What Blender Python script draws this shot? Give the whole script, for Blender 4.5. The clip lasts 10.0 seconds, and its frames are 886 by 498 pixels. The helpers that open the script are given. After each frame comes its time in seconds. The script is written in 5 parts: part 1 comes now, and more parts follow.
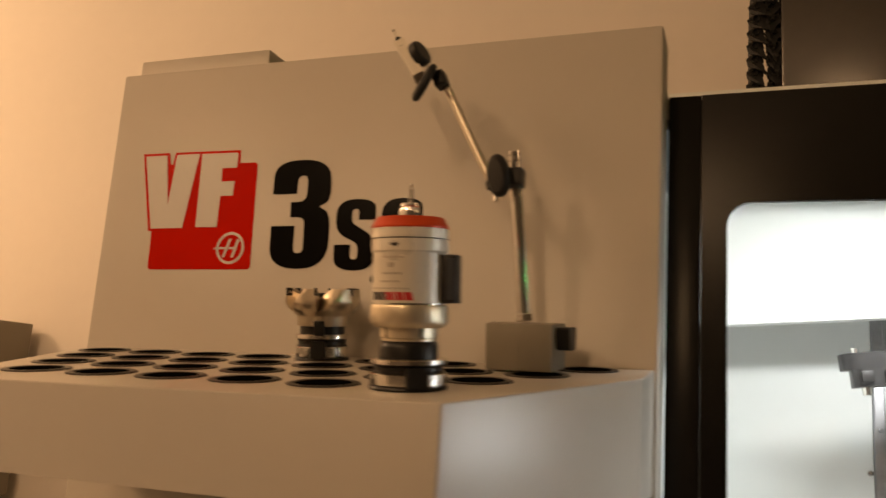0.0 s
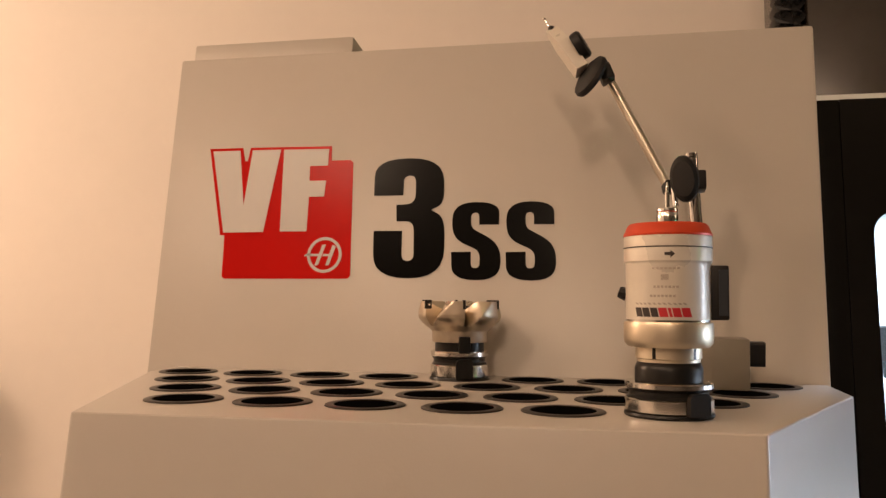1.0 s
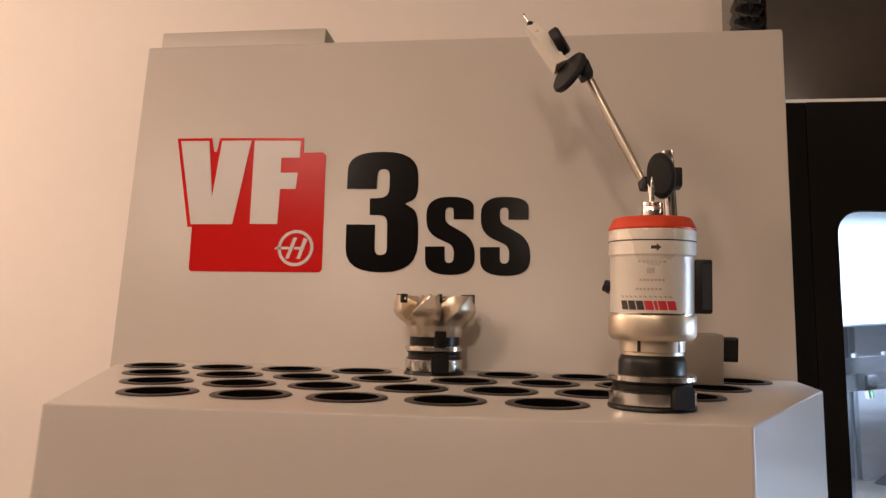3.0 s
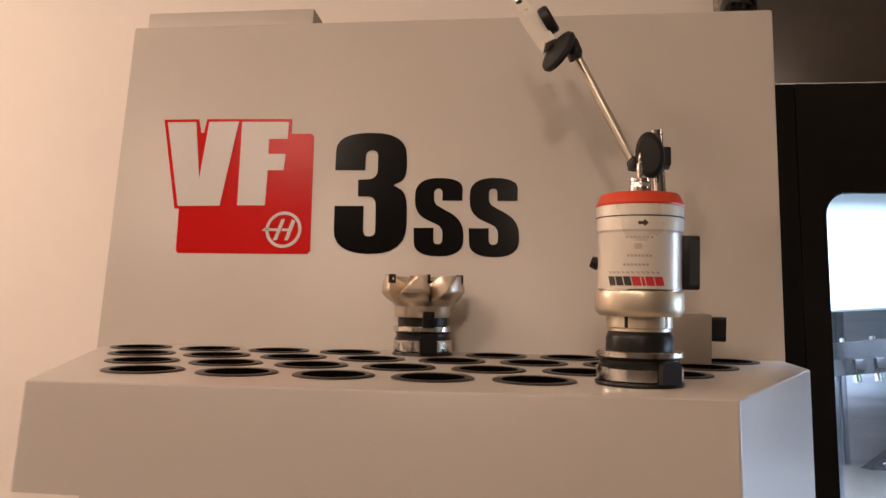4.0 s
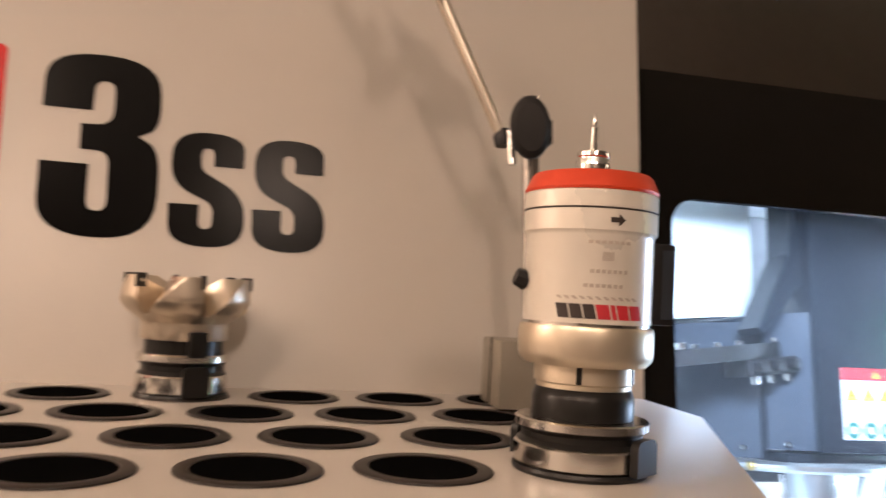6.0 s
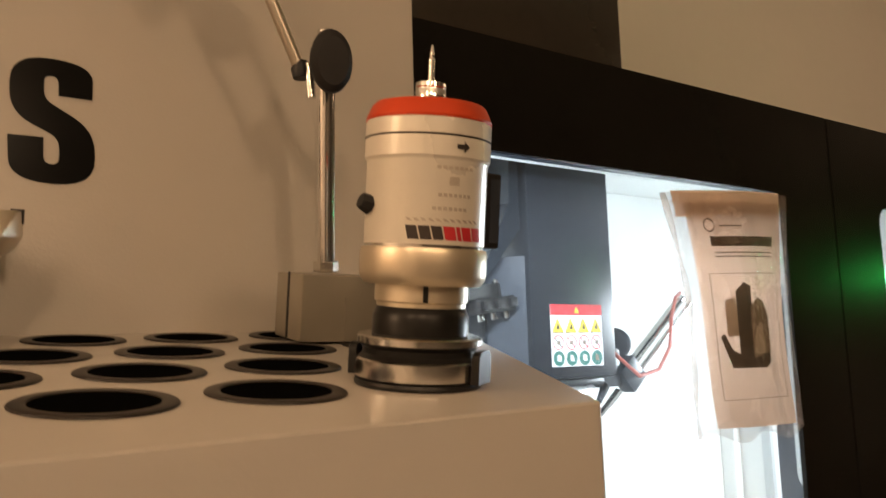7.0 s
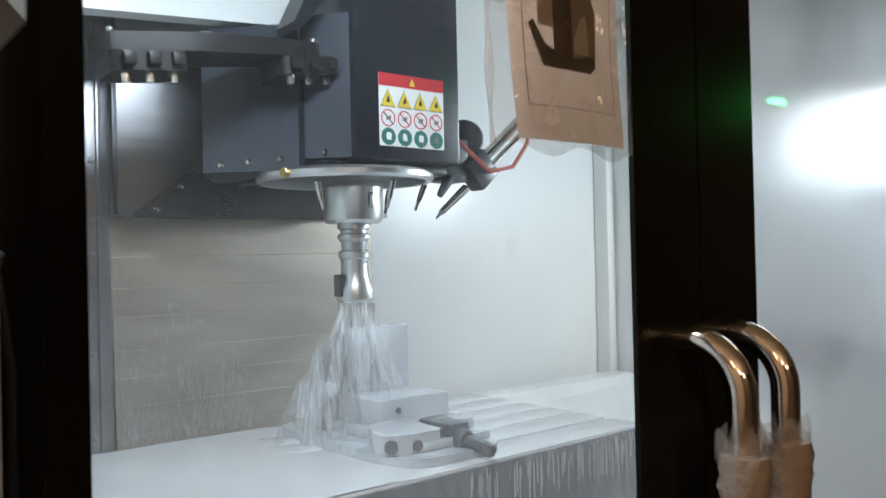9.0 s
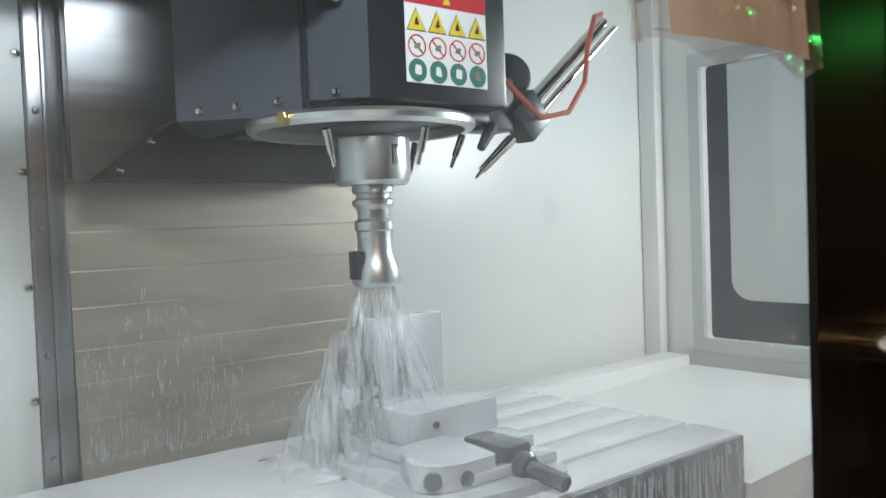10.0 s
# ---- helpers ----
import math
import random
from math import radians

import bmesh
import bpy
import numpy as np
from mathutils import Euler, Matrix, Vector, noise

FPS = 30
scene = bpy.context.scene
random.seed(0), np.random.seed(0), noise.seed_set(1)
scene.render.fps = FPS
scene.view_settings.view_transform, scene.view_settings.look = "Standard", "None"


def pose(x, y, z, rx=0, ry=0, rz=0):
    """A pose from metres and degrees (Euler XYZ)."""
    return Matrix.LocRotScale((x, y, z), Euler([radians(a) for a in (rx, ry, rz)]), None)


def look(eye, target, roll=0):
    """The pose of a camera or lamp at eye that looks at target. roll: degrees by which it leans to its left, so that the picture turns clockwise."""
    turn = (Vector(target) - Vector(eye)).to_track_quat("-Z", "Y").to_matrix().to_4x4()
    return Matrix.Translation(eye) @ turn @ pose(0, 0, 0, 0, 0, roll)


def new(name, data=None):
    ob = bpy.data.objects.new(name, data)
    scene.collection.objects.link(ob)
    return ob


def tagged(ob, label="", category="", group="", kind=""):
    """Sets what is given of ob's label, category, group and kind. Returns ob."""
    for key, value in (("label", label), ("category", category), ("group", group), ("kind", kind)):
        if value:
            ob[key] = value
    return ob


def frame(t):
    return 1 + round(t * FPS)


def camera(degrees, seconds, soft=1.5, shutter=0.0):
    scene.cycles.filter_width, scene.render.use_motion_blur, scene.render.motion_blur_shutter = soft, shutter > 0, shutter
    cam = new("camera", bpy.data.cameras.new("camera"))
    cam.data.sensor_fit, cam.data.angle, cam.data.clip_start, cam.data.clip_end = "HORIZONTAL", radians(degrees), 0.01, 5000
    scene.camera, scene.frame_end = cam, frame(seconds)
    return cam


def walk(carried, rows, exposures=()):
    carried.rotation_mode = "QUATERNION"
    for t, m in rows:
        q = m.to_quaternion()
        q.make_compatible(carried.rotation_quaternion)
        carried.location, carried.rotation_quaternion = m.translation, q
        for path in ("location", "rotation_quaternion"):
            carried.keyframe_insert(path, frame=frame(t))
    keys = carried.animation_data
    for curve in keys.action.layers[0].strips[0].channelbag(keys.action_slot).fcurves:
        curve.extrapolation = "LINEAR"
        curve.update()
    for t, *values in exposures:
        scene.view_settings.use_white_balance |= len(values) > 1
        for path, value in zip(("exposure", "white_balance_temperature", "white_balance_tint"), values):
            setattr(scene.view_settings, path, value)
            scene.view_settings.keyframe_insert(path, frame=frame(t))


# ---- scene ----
cam = camera(57.5, 10.0, soft=1.4, shutter=0.4)
PATH = [
    (0, (0.103, 0.07, 1.454), (-0.592, 1.909, 1.819), 3.8),
    (0.5, (-0.085, 0.06, 1.47), (-0.638, 1.949, 1.826), 2.7),
    (1, (-0.173, 0.067, 1.458), (-0.607, 1.98, 1.847), 2.5),
    (1.5, (-0.19, 0.072, 1.457), (-0.538, 2.003, 1.846), 2.2),
    (2, (-0.193, 0.072, 1.455), (-0.512, 2.006, 1.854), 2.3),
    (3.5, (-0.199, 0.067, 1.447), (-0.512, 2.001, 1.8355), 2.6),
    (4, (-0.195, 0.074, 1.442), (-0.49, 2.013, 1.816), 2.4),
    (4.5, (-0.189, 0.075, 1.443), (-0.466, 2.025, 1.793), 2.2),
    (5, (-0.205, 0.111, 1.443), (-0.411, 2.067, 1.783), 2.4),
    (5.5, (-0.241, 0.218, 1.461), (-0.29, 2.184, 1.828), 2.8),
    (6, (-0.29, 0.308, 1.488), (0.157, 2.22, 1.864), 1.6),
    (6.2, (-0.311, 0.323, 1.491), (0.372, 2.167, 1.853), 0.5),
    (7.3, (-0.352, 0.328, 1.456), (0.815, 1.935, 1.689), -1.9),
    (7.5, (-0.332, 0.321, 1.441), (0.867, 1.908, 1.649), -1.8),
    (8, (-0.282, 0.306, 1.387), (0.978, 1.847, 1.581), -1.0),
    (8.5, (-0.174, 0.333, 1.307), (1.089, 1.88, 1.424), -0.4),
    (9, (-0.069, 0.419, 1.264), (1.199, 1.966, 1.281), -1.3),
    (9.5, (0.042, 0.581, 1.27), (1.296, 2.138, 1.247), -1.7),
    (10, (0.077, 0.693, 1.272), (1.342, 2.24, 1.203), -2.1),
]
EXPOSURE = [(0, -0.72, 8800, 12.5), (0.5, -0.30, 7300, 13), (1, -0.2, 6500, 13), (2, -0.14, 5900, 13.5), (3.5, -0.16, 5700, 12.5), (5.5, 0.0, 5600, 12), (6.2, 0.22, 5750, 11.5), (7.3, -0.78, 7500, 8), (8, -1.36, 7500, 8), (9, -1.40, 7000, 7.5), (10, -1.42, 7500, 7.5)]
walk(cam, [(t, look(eye, target, roll)) for t, eye, target, roll in PATH], EXPOSURE)

# ---- world and lamps ----
world = bpy.data.worlds.new("world")
scene.world = world
world.use_nodes = True
world.node_tree.nodes["Background"].inputs[0].default_value = (0.9, 0.75, 0.6, 1)
world.node_tree.nodes["Background"].inputs[1].default_value = 0.02
WARM = (1.0, 0.70, 0.47)
COOL = (0.65, 0.80, 1.0)


def area(name, place, target, size, watts, colour, shape="DISK", size_y=None):
    lamp = bpy.data.lights.new(name, "AREA")
    lamp.shape, lamp.size, lamp.energy, lamp.color = shape, size, watts, colour
    if size_y:
        lamp.size_y = size_y
    ob = new(name, lamp)
    ob.matrix_world = look(place, target)
    return ob


# first two placed from reflections; last three are unseen fill for panel and walls
CEILING_LAMPS = [(-2.3, -0.9, 2.85), (-1.9, -3.0, 3.3), (-0.2, -3.4, 2.95), (-3.6, 0.9, 2.85), (3.7, 0.7, 2.85)]
for p, w in zip(CEILING_LAMPS, (44, 135, 100, 105, 20)):
    bulb = bpy.data.lights.new("pendant_and_fill_bulb", "POINT")
    bulb.energy, bulb.color, bulb.shadow_soft_size = w, WARM, 0.2
    new("pendant_and_fill_bulb", bulb).location = (p[0], p[1], p[2] - 0.21)
# work lights inside the machine; the second is unseen fill for spray and table
area("worklight_and_fill", (1.745, 1.175, 1.49), (0.85, 1.72, 1.0), 0.26, 17.5, COOL, "RECTANGLE", 0.18)
area("worklight_and_fill", (0.36, 1.125, 1.765), (0.46, 1.52, 1.05), 0.26, 16.5, COOL, "RECTANGLE", 0.056)


# ---- materials ----
def mat(name, colour, rough=0.5, metal=0.0, vary=0.08, scale=8.0, bump=0.0, bump_scale=60.0, coat=0.0, rough_vary=0.08, stretch=None, spec=0.5):
    m = bpy.data.materials.new(name)
    m.use_nodes = True
    nt = m.node_tree
    n, l = nt.nodes, nt.links
    b = n["Principled BSDF"]
    b.inputs["Metallic"].default_value = metal
    b.inputs["Specular IOR Level"].default_value = spec
    b.inputs["Coat Weight"].default_value = coat
    b.inputs["Coat Roughness"].default_value = 0.06
    co = n.new("ShaderNodeTexCoord")
    mp = n.new("ShaderNodeMapping")
    l.new(co.outputs["Object"], mp.inputs["Vector"])
    if stretch:
        mp.inputs["Scale"].default_value = stretch
    t1 = n.new("ShaderNodeTexNoise")
    t1.inputs["Scale"].default_value, t1.inputs["Detail"].default_value = scale, 6
    t2 = n.new("ShaderNodeTexNoise")
    t2.inputs["Scale"].default_value, t2.inputs["Detail"].default_value = scale * 14, 4
    l.new(mp.outputs[0], t1.inputs["Vector"])
    l.new(mp.outputs[0], t2.inputs["Vector"])
    add = n.new("ShaderNodeMath")
    add.operation = "MULTIPLY_ADD"
    add.inputs[1].default_value = 0.35
    l.new(t2.outputs[0], add.inputs[0])
    l.new(t1.outputs[0], add.inputs[2])
    ramp = n.new("ShaderNodeMapRange")
    ramp.inputs[1].default_value, ramp.inputs[2].default_value = 0.4, 0.95
    l.new(add.outputs[0], ramp.inputs[0])
    mix = n.new("ShaderNodeMix")
    mix.data_type = "RGBA"
    c = Vector(colour[:3])
    mix.inputs[6].default_value = (*(c * (1 - vary)), 1)
    mix.inputs[7].default_value = (*[min(1, v) for v in c * (1 + vary)], 1)
    l.new(ramp.outputs[0], mix.inputs[0])
    l.new(mix.outputs[2], b.inputs["Base Color"])
    rr = n.new("ShaderNodeMapRange")
    rr.inputs[3].default_value, rr.inputs[4].default_value = max(0.02, rough - rough_vary), min(1, rough + rough_vary)
    l.new(t1.outputs[0], rr.inputs[0])
    l.new(rr.outputs[0], b.inputs["Roughness"])
    if bump:
        t3 = n.new("ShaderNodeTexNoise")
        t3.inputs["Scale"].default_value, t3.inputs["Detail"].default_value = bump_scale, 3
        l.new(mp.outputs[0], t3.inputs["Vector"])
        bp = n.new("ShaderNodeBump")
        bp.inputs["Strength"].default_value, bp.inputs["Distance"].default_value = bump, 0.002
        l.new(t3.outputs[0], bp.inputs["Height"])
        l.new(bp.outputs[0], b.inputs["Normal"])
    return m


def glow(name, colour, strength):
    m = bpy.data.materials.new(name)
    m.use_nodes = True
    b = m.node_tree.nodes["Principled BSDF"]
    b.inputs["Base Color"].default_value = (*colour, 1)
    b.inputs["Emission Color"].default_value = (*colour, 1)
    b.inputs["Emission Strength"].default_value = strength
    return m


def clear(name, film, film_colour=(0.9, 0.95, 1.0), gloss=0.08, rough=0.03, tint=(1, 1, 1), bump=0.0, bump_scale=30, low=None, blur=0.0, streak=None):
    """A thin pane: see-through with a film of dried mist and gloss by angle."""
    m = bpy.data.materials.new(name)
    m.use_nodes = True
    nt = m.node_tree
    n, l = nt.nodes, nt.links
    n.remove(n["Principled BSDF"])
    out = n["Material Output"]
    tr, df, gl = n.new("ShaderNodeBsdfRefraction" if blur else "ShaderNodeBsdfTransparent"), n.new("ShaderNodeBsdfDiffuse"), n.new("ShaderNodeBsdfGlossy")
    tl = n.new("ShaderNodeBsdfTranslucent")
    tr.inputs[0].default_value = (*tint, 1)
    if blur:
        tr.inputs["Roughness"].default_value, tr.inputs["IOR"].default_value = blur, 1.25
    df.inputs[0].default_value = (*film_colour, 1)
    tl.inputs[0].default_value = (*film_colour, 1)
    gl.inputs["Roughness"].default_value = rough
    co = n.new("ShaderNodeTexCoord")
    nz = n.new("ShaderNodeTexNoise")
    nz.inputs["Scale"].default_value, nz.inputs["Detail"].default_value = 5, 8
    l.new(co.outputs["Object"], nz.inputs["Vector"])
    mr = n.new("ShaderNodeMapRange")
    mr.inputs[1].default_value, mr.inputs[2].default_value = 0.3, 0.7
    mr.inputs[3].default_value, mr.inputs[4].default_value = film * 0.6, film * 1.4
    l.new(nz.outputs[0], mr.inputs[0])
    fac = mr.outputs[0]
    if streak:
        # broken into falling streaks and droplets
        ms, ns, rs = n.new("ShaderNodeMapping"), n.new("ShaderNodeTexNoise"), n.new("ShaderNodeMapRange")
        ms.inputs["Scale"].default_value = (streak, streak, streak * 0.16)
        l.new(co.outputs["Object"], ms.inputs["Vector"])
        ns.inputs["Scale"].default_value, ns.inputs["Detail"].default_value = 1.0, 7
        l.new(ms.outputs[0], ns.inputs["Vector"])
        rs.inputs[1].default_value, rs.inputs[2].default_value, rs.inputs[4].default_value = 0.42, 0.72, 2.4
        l.new(ns.outputs[0], rs.inputs[0])
        mk = n.new("ShaderNodeMath")
        mk.operation = "MULTIPLY"
        mk.use_clamp = True
        l.new(fac, mk.inputs[0])
        l.new(rs.outputs[0], mk.inputs[1])
        fac = mk.outputs[0]
    if low:
        # the film is thicker lower down: (height where it starts, height where it is full, share left above)
        sep, hr, mu2 = n.new("ShaderNodeSeparateXYZ"), n.new("ShaderNodeMapRange"), n.new("ShaderNodeMath")
        l.new(co.outputs["Object"], sep.inputs[0])
        hr.interpolation_type = "SMOOTHSTEP"
        hr.inputs[1].default_value, hr.inputs[2].default_value, hr.inputs[3].default_value, hr.inputs[4].default_value = low[1], low[0], 1.0, low[2]
        l.new(sep.outputs[2], hr.inputs[0])
        mu2.operation = "MULTIPLY"
        l.new(fac, mu2.inputs[0])
        l.new(hr.outputs[0], mu2.inputs[1])
        fac = mu2.outputs[0]
    haze = n.new("ShaderNodeMixShader")
    haze.inputs[0].default_value = 0.5
    l.new(df.outputs[0], haze.inputs[1])
    l.new(tl.outputs[0], haze.inputs[2])
    a = n.new("ShaderNodeMixShader")
    l.new(fac, a.inputs[0])
    l.new(tr.outputs[0], a.inputs[1])
    l.new(haze.outputs[0], a.inputs[2])
    b = n.new("ShaderNodeMixShader")
    fr = n.new("ShaderNodeLayerWeight")
    p5 = n.new("ShaderNodeMath")
    p5.operation = "POWER"
    p5.inputs[1].default_value = 5
    l.new(fr.outputs["Facing"], p5.inputs[0])
    k = n.new("ShaderNodeMath")
    k.operation = "MULTIPLY_ADD"
    k.inputs[1].default_value, k.inputs[2].default_value = 0.9, gloss
    k.use_clamp = True
    l.new(p5.outputs[0], k.inputs[0])
    l.new(k.outputs[0], b.inputs[0])
    l.new(a.outputs[0], b.inputs[1])
    l.new(gl.outputs[0], b.inputs[2])
    l.new(b.outputs[0], out.inputs[0])
    if bump:
        nb = n.new("ShaderNodeTexNoise")
        nb.inputs["Scale"].default_value, nb.inputs["Detail"].default_value = bump_scale, 3
        l.new(co.outputs["Object"], nb.inputs["Vector"])
        bp = n.new("ShaderNodeBump")
        bp.inputs["Strength"].default_value, bp.inputs["Distance"].default_value = bump, 0.01
        l.new(nb.outputs[0], bp.inputs["Height"])
        l.new(bp.outputs[0], gl.inputs["Normal"])
    return m


PAINT = mat("grey_powder_coat", (0.53, 0.487, 0.432), 0.34, vary=0.03, scale=3, bump=0.06, bump_scale=420, rough_vary=0.05)
TRAYPAINT = mat("grey_tray_coat", (0.535, 0.495, 0.445), 0.31, vary=0.03, scale=4, bump=0.05, bump_scale=420, rough_vary=0.05)
HOODPAINT = mat("brown_black_hood_coat", (0.030, 0.023, 0.018), 0.22, vary=0.15, scale=4, spec=0.45)
BLACKPAINT = mat("black_satin_coat", (0.009, 0.0078, 0.0065), 0.24, vary=0.2, scale=5, bump=0.05, bump_scale=380, spec=0.10)
# for walls out of view, darkened so glossy blacks reflect less
DARKWALL = mat("unseen_wall_dark", (0.13, 0.115, 0.10), 0.7, vary=0.06, scale=1.2)
WALL = mat("cream_wall_paint", (0.80, 0.74, 0.68), 0.7, vary=0.03, scale=1.2, bump=0.1, bump_scale=120)
CEIL = mat("white_ceiling_paint", (0.8, 0.77, 0.73), 0.8, vary=0.03, scale=1.5)
FLOOR = mat("grey_concrete", (0.13, 0.12, 0.115), 0.55, vary=0.2, scale=2, bump=0.2)
RED = mat("red_vinyl", (0.60, 0.012, 0.008), 0.2, vary=0.05, scale=6, bump=0.02, bump_scale=420, spec=0.05, rough_vary=0.03)
WHITEVINYL = mat("light_vinyl", (0.66, 0.63, 0.60), 0.4, vary=0.03)
BLACKVINYL = mat("black_vinyl", (0.004, 0.0036, 0.0033), 0.2, vary=0.1, bump=0.015, bump_scale=420, spec=0.05, rough_vary=0.03)
STEEL = mat("ground_steel", (0.74, 0.71, 0.66), 0.17, 1.0, vary=0.10, scale=20)
WETSTEEL = mat("wet_ground_steel", (0.60, 0.61, 0.61), 0.33, 1.0, vary=0.12, scale=14, bump=0.05, bump_scale=90)
CHROME = mat("polished_chrome", (0.75, 0.73, 0.70), 0.12, 1.0, vary=0.06, scale=12, rough_vary=0.05)
BRUSHED = mat("brushed_stainless", (0.30, 0.30, 0.31), 0.34, 1.0, vary=0.14, scale=6, stretch=(1, 1, 14))
LOUVRE = mat("dulled_stainless_cover", (0.40, 0.36, 0.31), 0.46, 0.85, vary=0.22, scale=4, stretch=(1, 1, 5), bump=0.1, bump_scale=30)
BLACKOXIDE = mat("black_oxide_steel", (0.018, 0.017, 0.016), 0.32, 0.3, vary=0.25, scale=20, spec=0.25)
SATIN = mat("satin_nickel", (0.66, 0.60, 0.50), 0.34, 1.0, vary=0.05, scale=12)
CHAMPAGNE = mat("champagne_anodised", (0.68, 0.59, 0.45), 0.36, 0.75, vary=0.05, scale=12)
ORANGE = mat("orange_red_anodised", (0.62, 0.055, 0.012), 0.42, 0.15, vary=0.06, scale=12)
BODYWHITE = mat("pearl_silver_coat", (0.80, 0.745, 0.65), 0.30, 0.18, vary=0.04, scale=12)
MILLGREY = mat("nickel_cutter_body", (0.68, 0.59, 0.47), 0.30, 0.85, vary=0.10, scale=18)
INSERT = mat("dark_carbide", (0.03, 0.025, 0.022), 0.3, 0.6, vary=0.2, scale=30)
RUBBER = mat("black_rubber", (0.014, 0.013, 0.013), 0.55, vary=0.2, scale=15, spec=0.25)
PLASTIC = mat("black_plastic", (0.016, 0.015, 0.015), 0.4, vary=0.2, scale=15, spec=0.25)
RINGMAT = mat("dark_bronze_ring", (0.028, 0.023, 0.020), 0.36, 0.2, vary=0.2, scale=20, spec=0.28)
# near-black for the discs that paint the darkness inside the sockets
HOLE = mat("painted_hole_dark", (0.003, 0.003, 0.003), 0.8, vary=0.2, spec=0.0)
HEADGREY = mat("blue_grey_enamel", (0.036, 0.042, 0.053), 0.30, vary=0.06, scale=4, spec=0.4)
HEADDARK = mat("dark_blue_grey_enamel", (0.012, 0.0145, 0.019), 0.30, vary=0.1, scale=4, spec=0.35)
HEADMID = mat("slate_enamel", (0.04, 0.045, 0.053), 0.36, vary=0.1, scale=4)
INNERWHITE = mat("white_enamel_wet", (0.76, 0.78, 0.76), 0.30, vary=0.04, scale=2, bump=0.05, bump_scale=40)
INNERGREY = mat("pale_grey_enamel", (0.50, 0.53, 0.53), 0.36, vary=0.06, scale=2)
TABLEMAT = mat("milky_coolant_on_iron", (0.84, 0.86, 0.87), 0.22, vary=0.10, scale=5, bump=0.3, bump_scale=25, coat=0.5)
TABLESIDE = mat("wet_cast_iron", (0.20, 0.215, 0.23), 0.25, vary=0.55, scale=9, stretch=(5, 5, 0.5), bump=0.2, coat=0.6)
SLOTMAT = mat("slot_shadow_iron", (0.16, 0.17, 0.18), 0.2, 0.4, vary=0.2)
VISEMAT = mat("wet_vise_steel", (0.58, 0.62, 0.645), 0.26, 0.0, vary=0.22, scale=12, coat=0.4)
VISEDARK = mat("dark_vise_steel_and_recess_shade", (0.16, 0.17, 0.185), 0.28, 0.4, vary=0.25, scale=12)
# white paper with the room's warm light put into its colour
PAPER = mat("white_paper_warm_lit", (0.74, 0.60, 0.50), 0.7, vary=0.03, scale=8)
INK = mat("printed_ink", (0.03, 0.02, 0.016), 0.5, vary=0.3, scale=30)
INKMID = mat("printed_grey_ink", (0.22, 0.17, 0.13), 0.6, vary=0.2, scale=30)
INKPALE = mat("printed_pale_ink", (0.48, 0.41, 0.34), 0.6, vary=0.1, scale=30)
STICKER = mat("white_sticker", (0.78, 0.78, 0.77), 0.35, vary=0.02)
STYELLOW = mat("yellow_print", (0.75, 0.55, 0.05), 0.35, vary=0.04)
STGREEN = mat("green_print", (0.03, 0.16, 0.13), 0.35, vary=0.1)
STRED = mat("red_print", (0.55, 0.03, 0.04), 0.35, vary=0.05)
COPPERPIPE = mat("warm_chrome_tube", (0.80, 0.72, 0.64), 0.10, 1.0, vary=0.05, scale=12, rough_vary=0.04)
FOAM = mat("grubby_bubble_wrap", (0.42, 0.33, 0.27), 0.22, vary=0.2, scale=16, bump=1.0, bump_scale=110, coat=0.7)
HOSERED = mat("red_hose", (0.5, 0.12, 0.09), 0.35, vary=0.1)
BRASS = mat("brass_plug", (0.55, 0.38, 0.14), 0.3, 1.0, vary=0.1)
DEVICE = mat("brown_grey_plastic", (0.20, 0.17, 0.15), 0.5, vary=0.08)
BUTTON = mat("dark_brown_button", (0.09, 0.06, 0.05), 0.45, vary=0.1)
BEIGE = mat("beige_enamel", (0.25, 0.22, 0.175), 0.45, vary=0.05)
GLASS = clear("misted_window_glass", 0.20, gloss=0.03, low=(1.40, 1.0, 0.09))
GLASS2 = clear("heavily_misted_window_glass", 0.36, gloss=0.035, blur=0.30)
SLEEVE = clear("clear_plastic_sleeve", 0.15, (0.9, 0.70, 0.60), gloss=0.20, rough=0.07, bump=1.0, bump_scale=16)
DROPS = mat("milky_drops", (0.60, 0.63, 0.64), 0.15, vary=0.1)
SPLASH = clear("coolant_splash_jet", 0.34, (0.95, 0.98, 1.0), gloss=0.0, rough=0.3, streak=70)
MIST = clear("fine_spray_mist", 0.26, (0.95, 0.98, 1.0), gloss=0.0, rough=0.5, low=(1.19, 1.06, 0.5), streak=90)
HAZE = clear("soft_spray_haze", 0.085, (0.95, 0.98, 1.0), gloss=0.0, rough=0.5)
WRAPCLEAR = clear("torn_clear_film", 0.25, (0.85, 0.75, 0.68), gloss=0.12, rough=0.15, bump=1.0, bump_scale=60)
SCREEN = glow("backlit_lcd", (0.55, 0.78, 0.95), 0.55)
SCREENINK = glow("lcd_segment_ink", (0.45, 0.52, 0.64), 0.30)
GREENLIGHT = glow("green_status_lens", (0.02, 1.0, 0.18), 230)
LAMPLENS = glow("warm_lamp_lens", (1.0, 0.72, 0.45), 6)
COOLLENS = glow("worklight_lens", (0.88, 0.95, 1.0), 32)


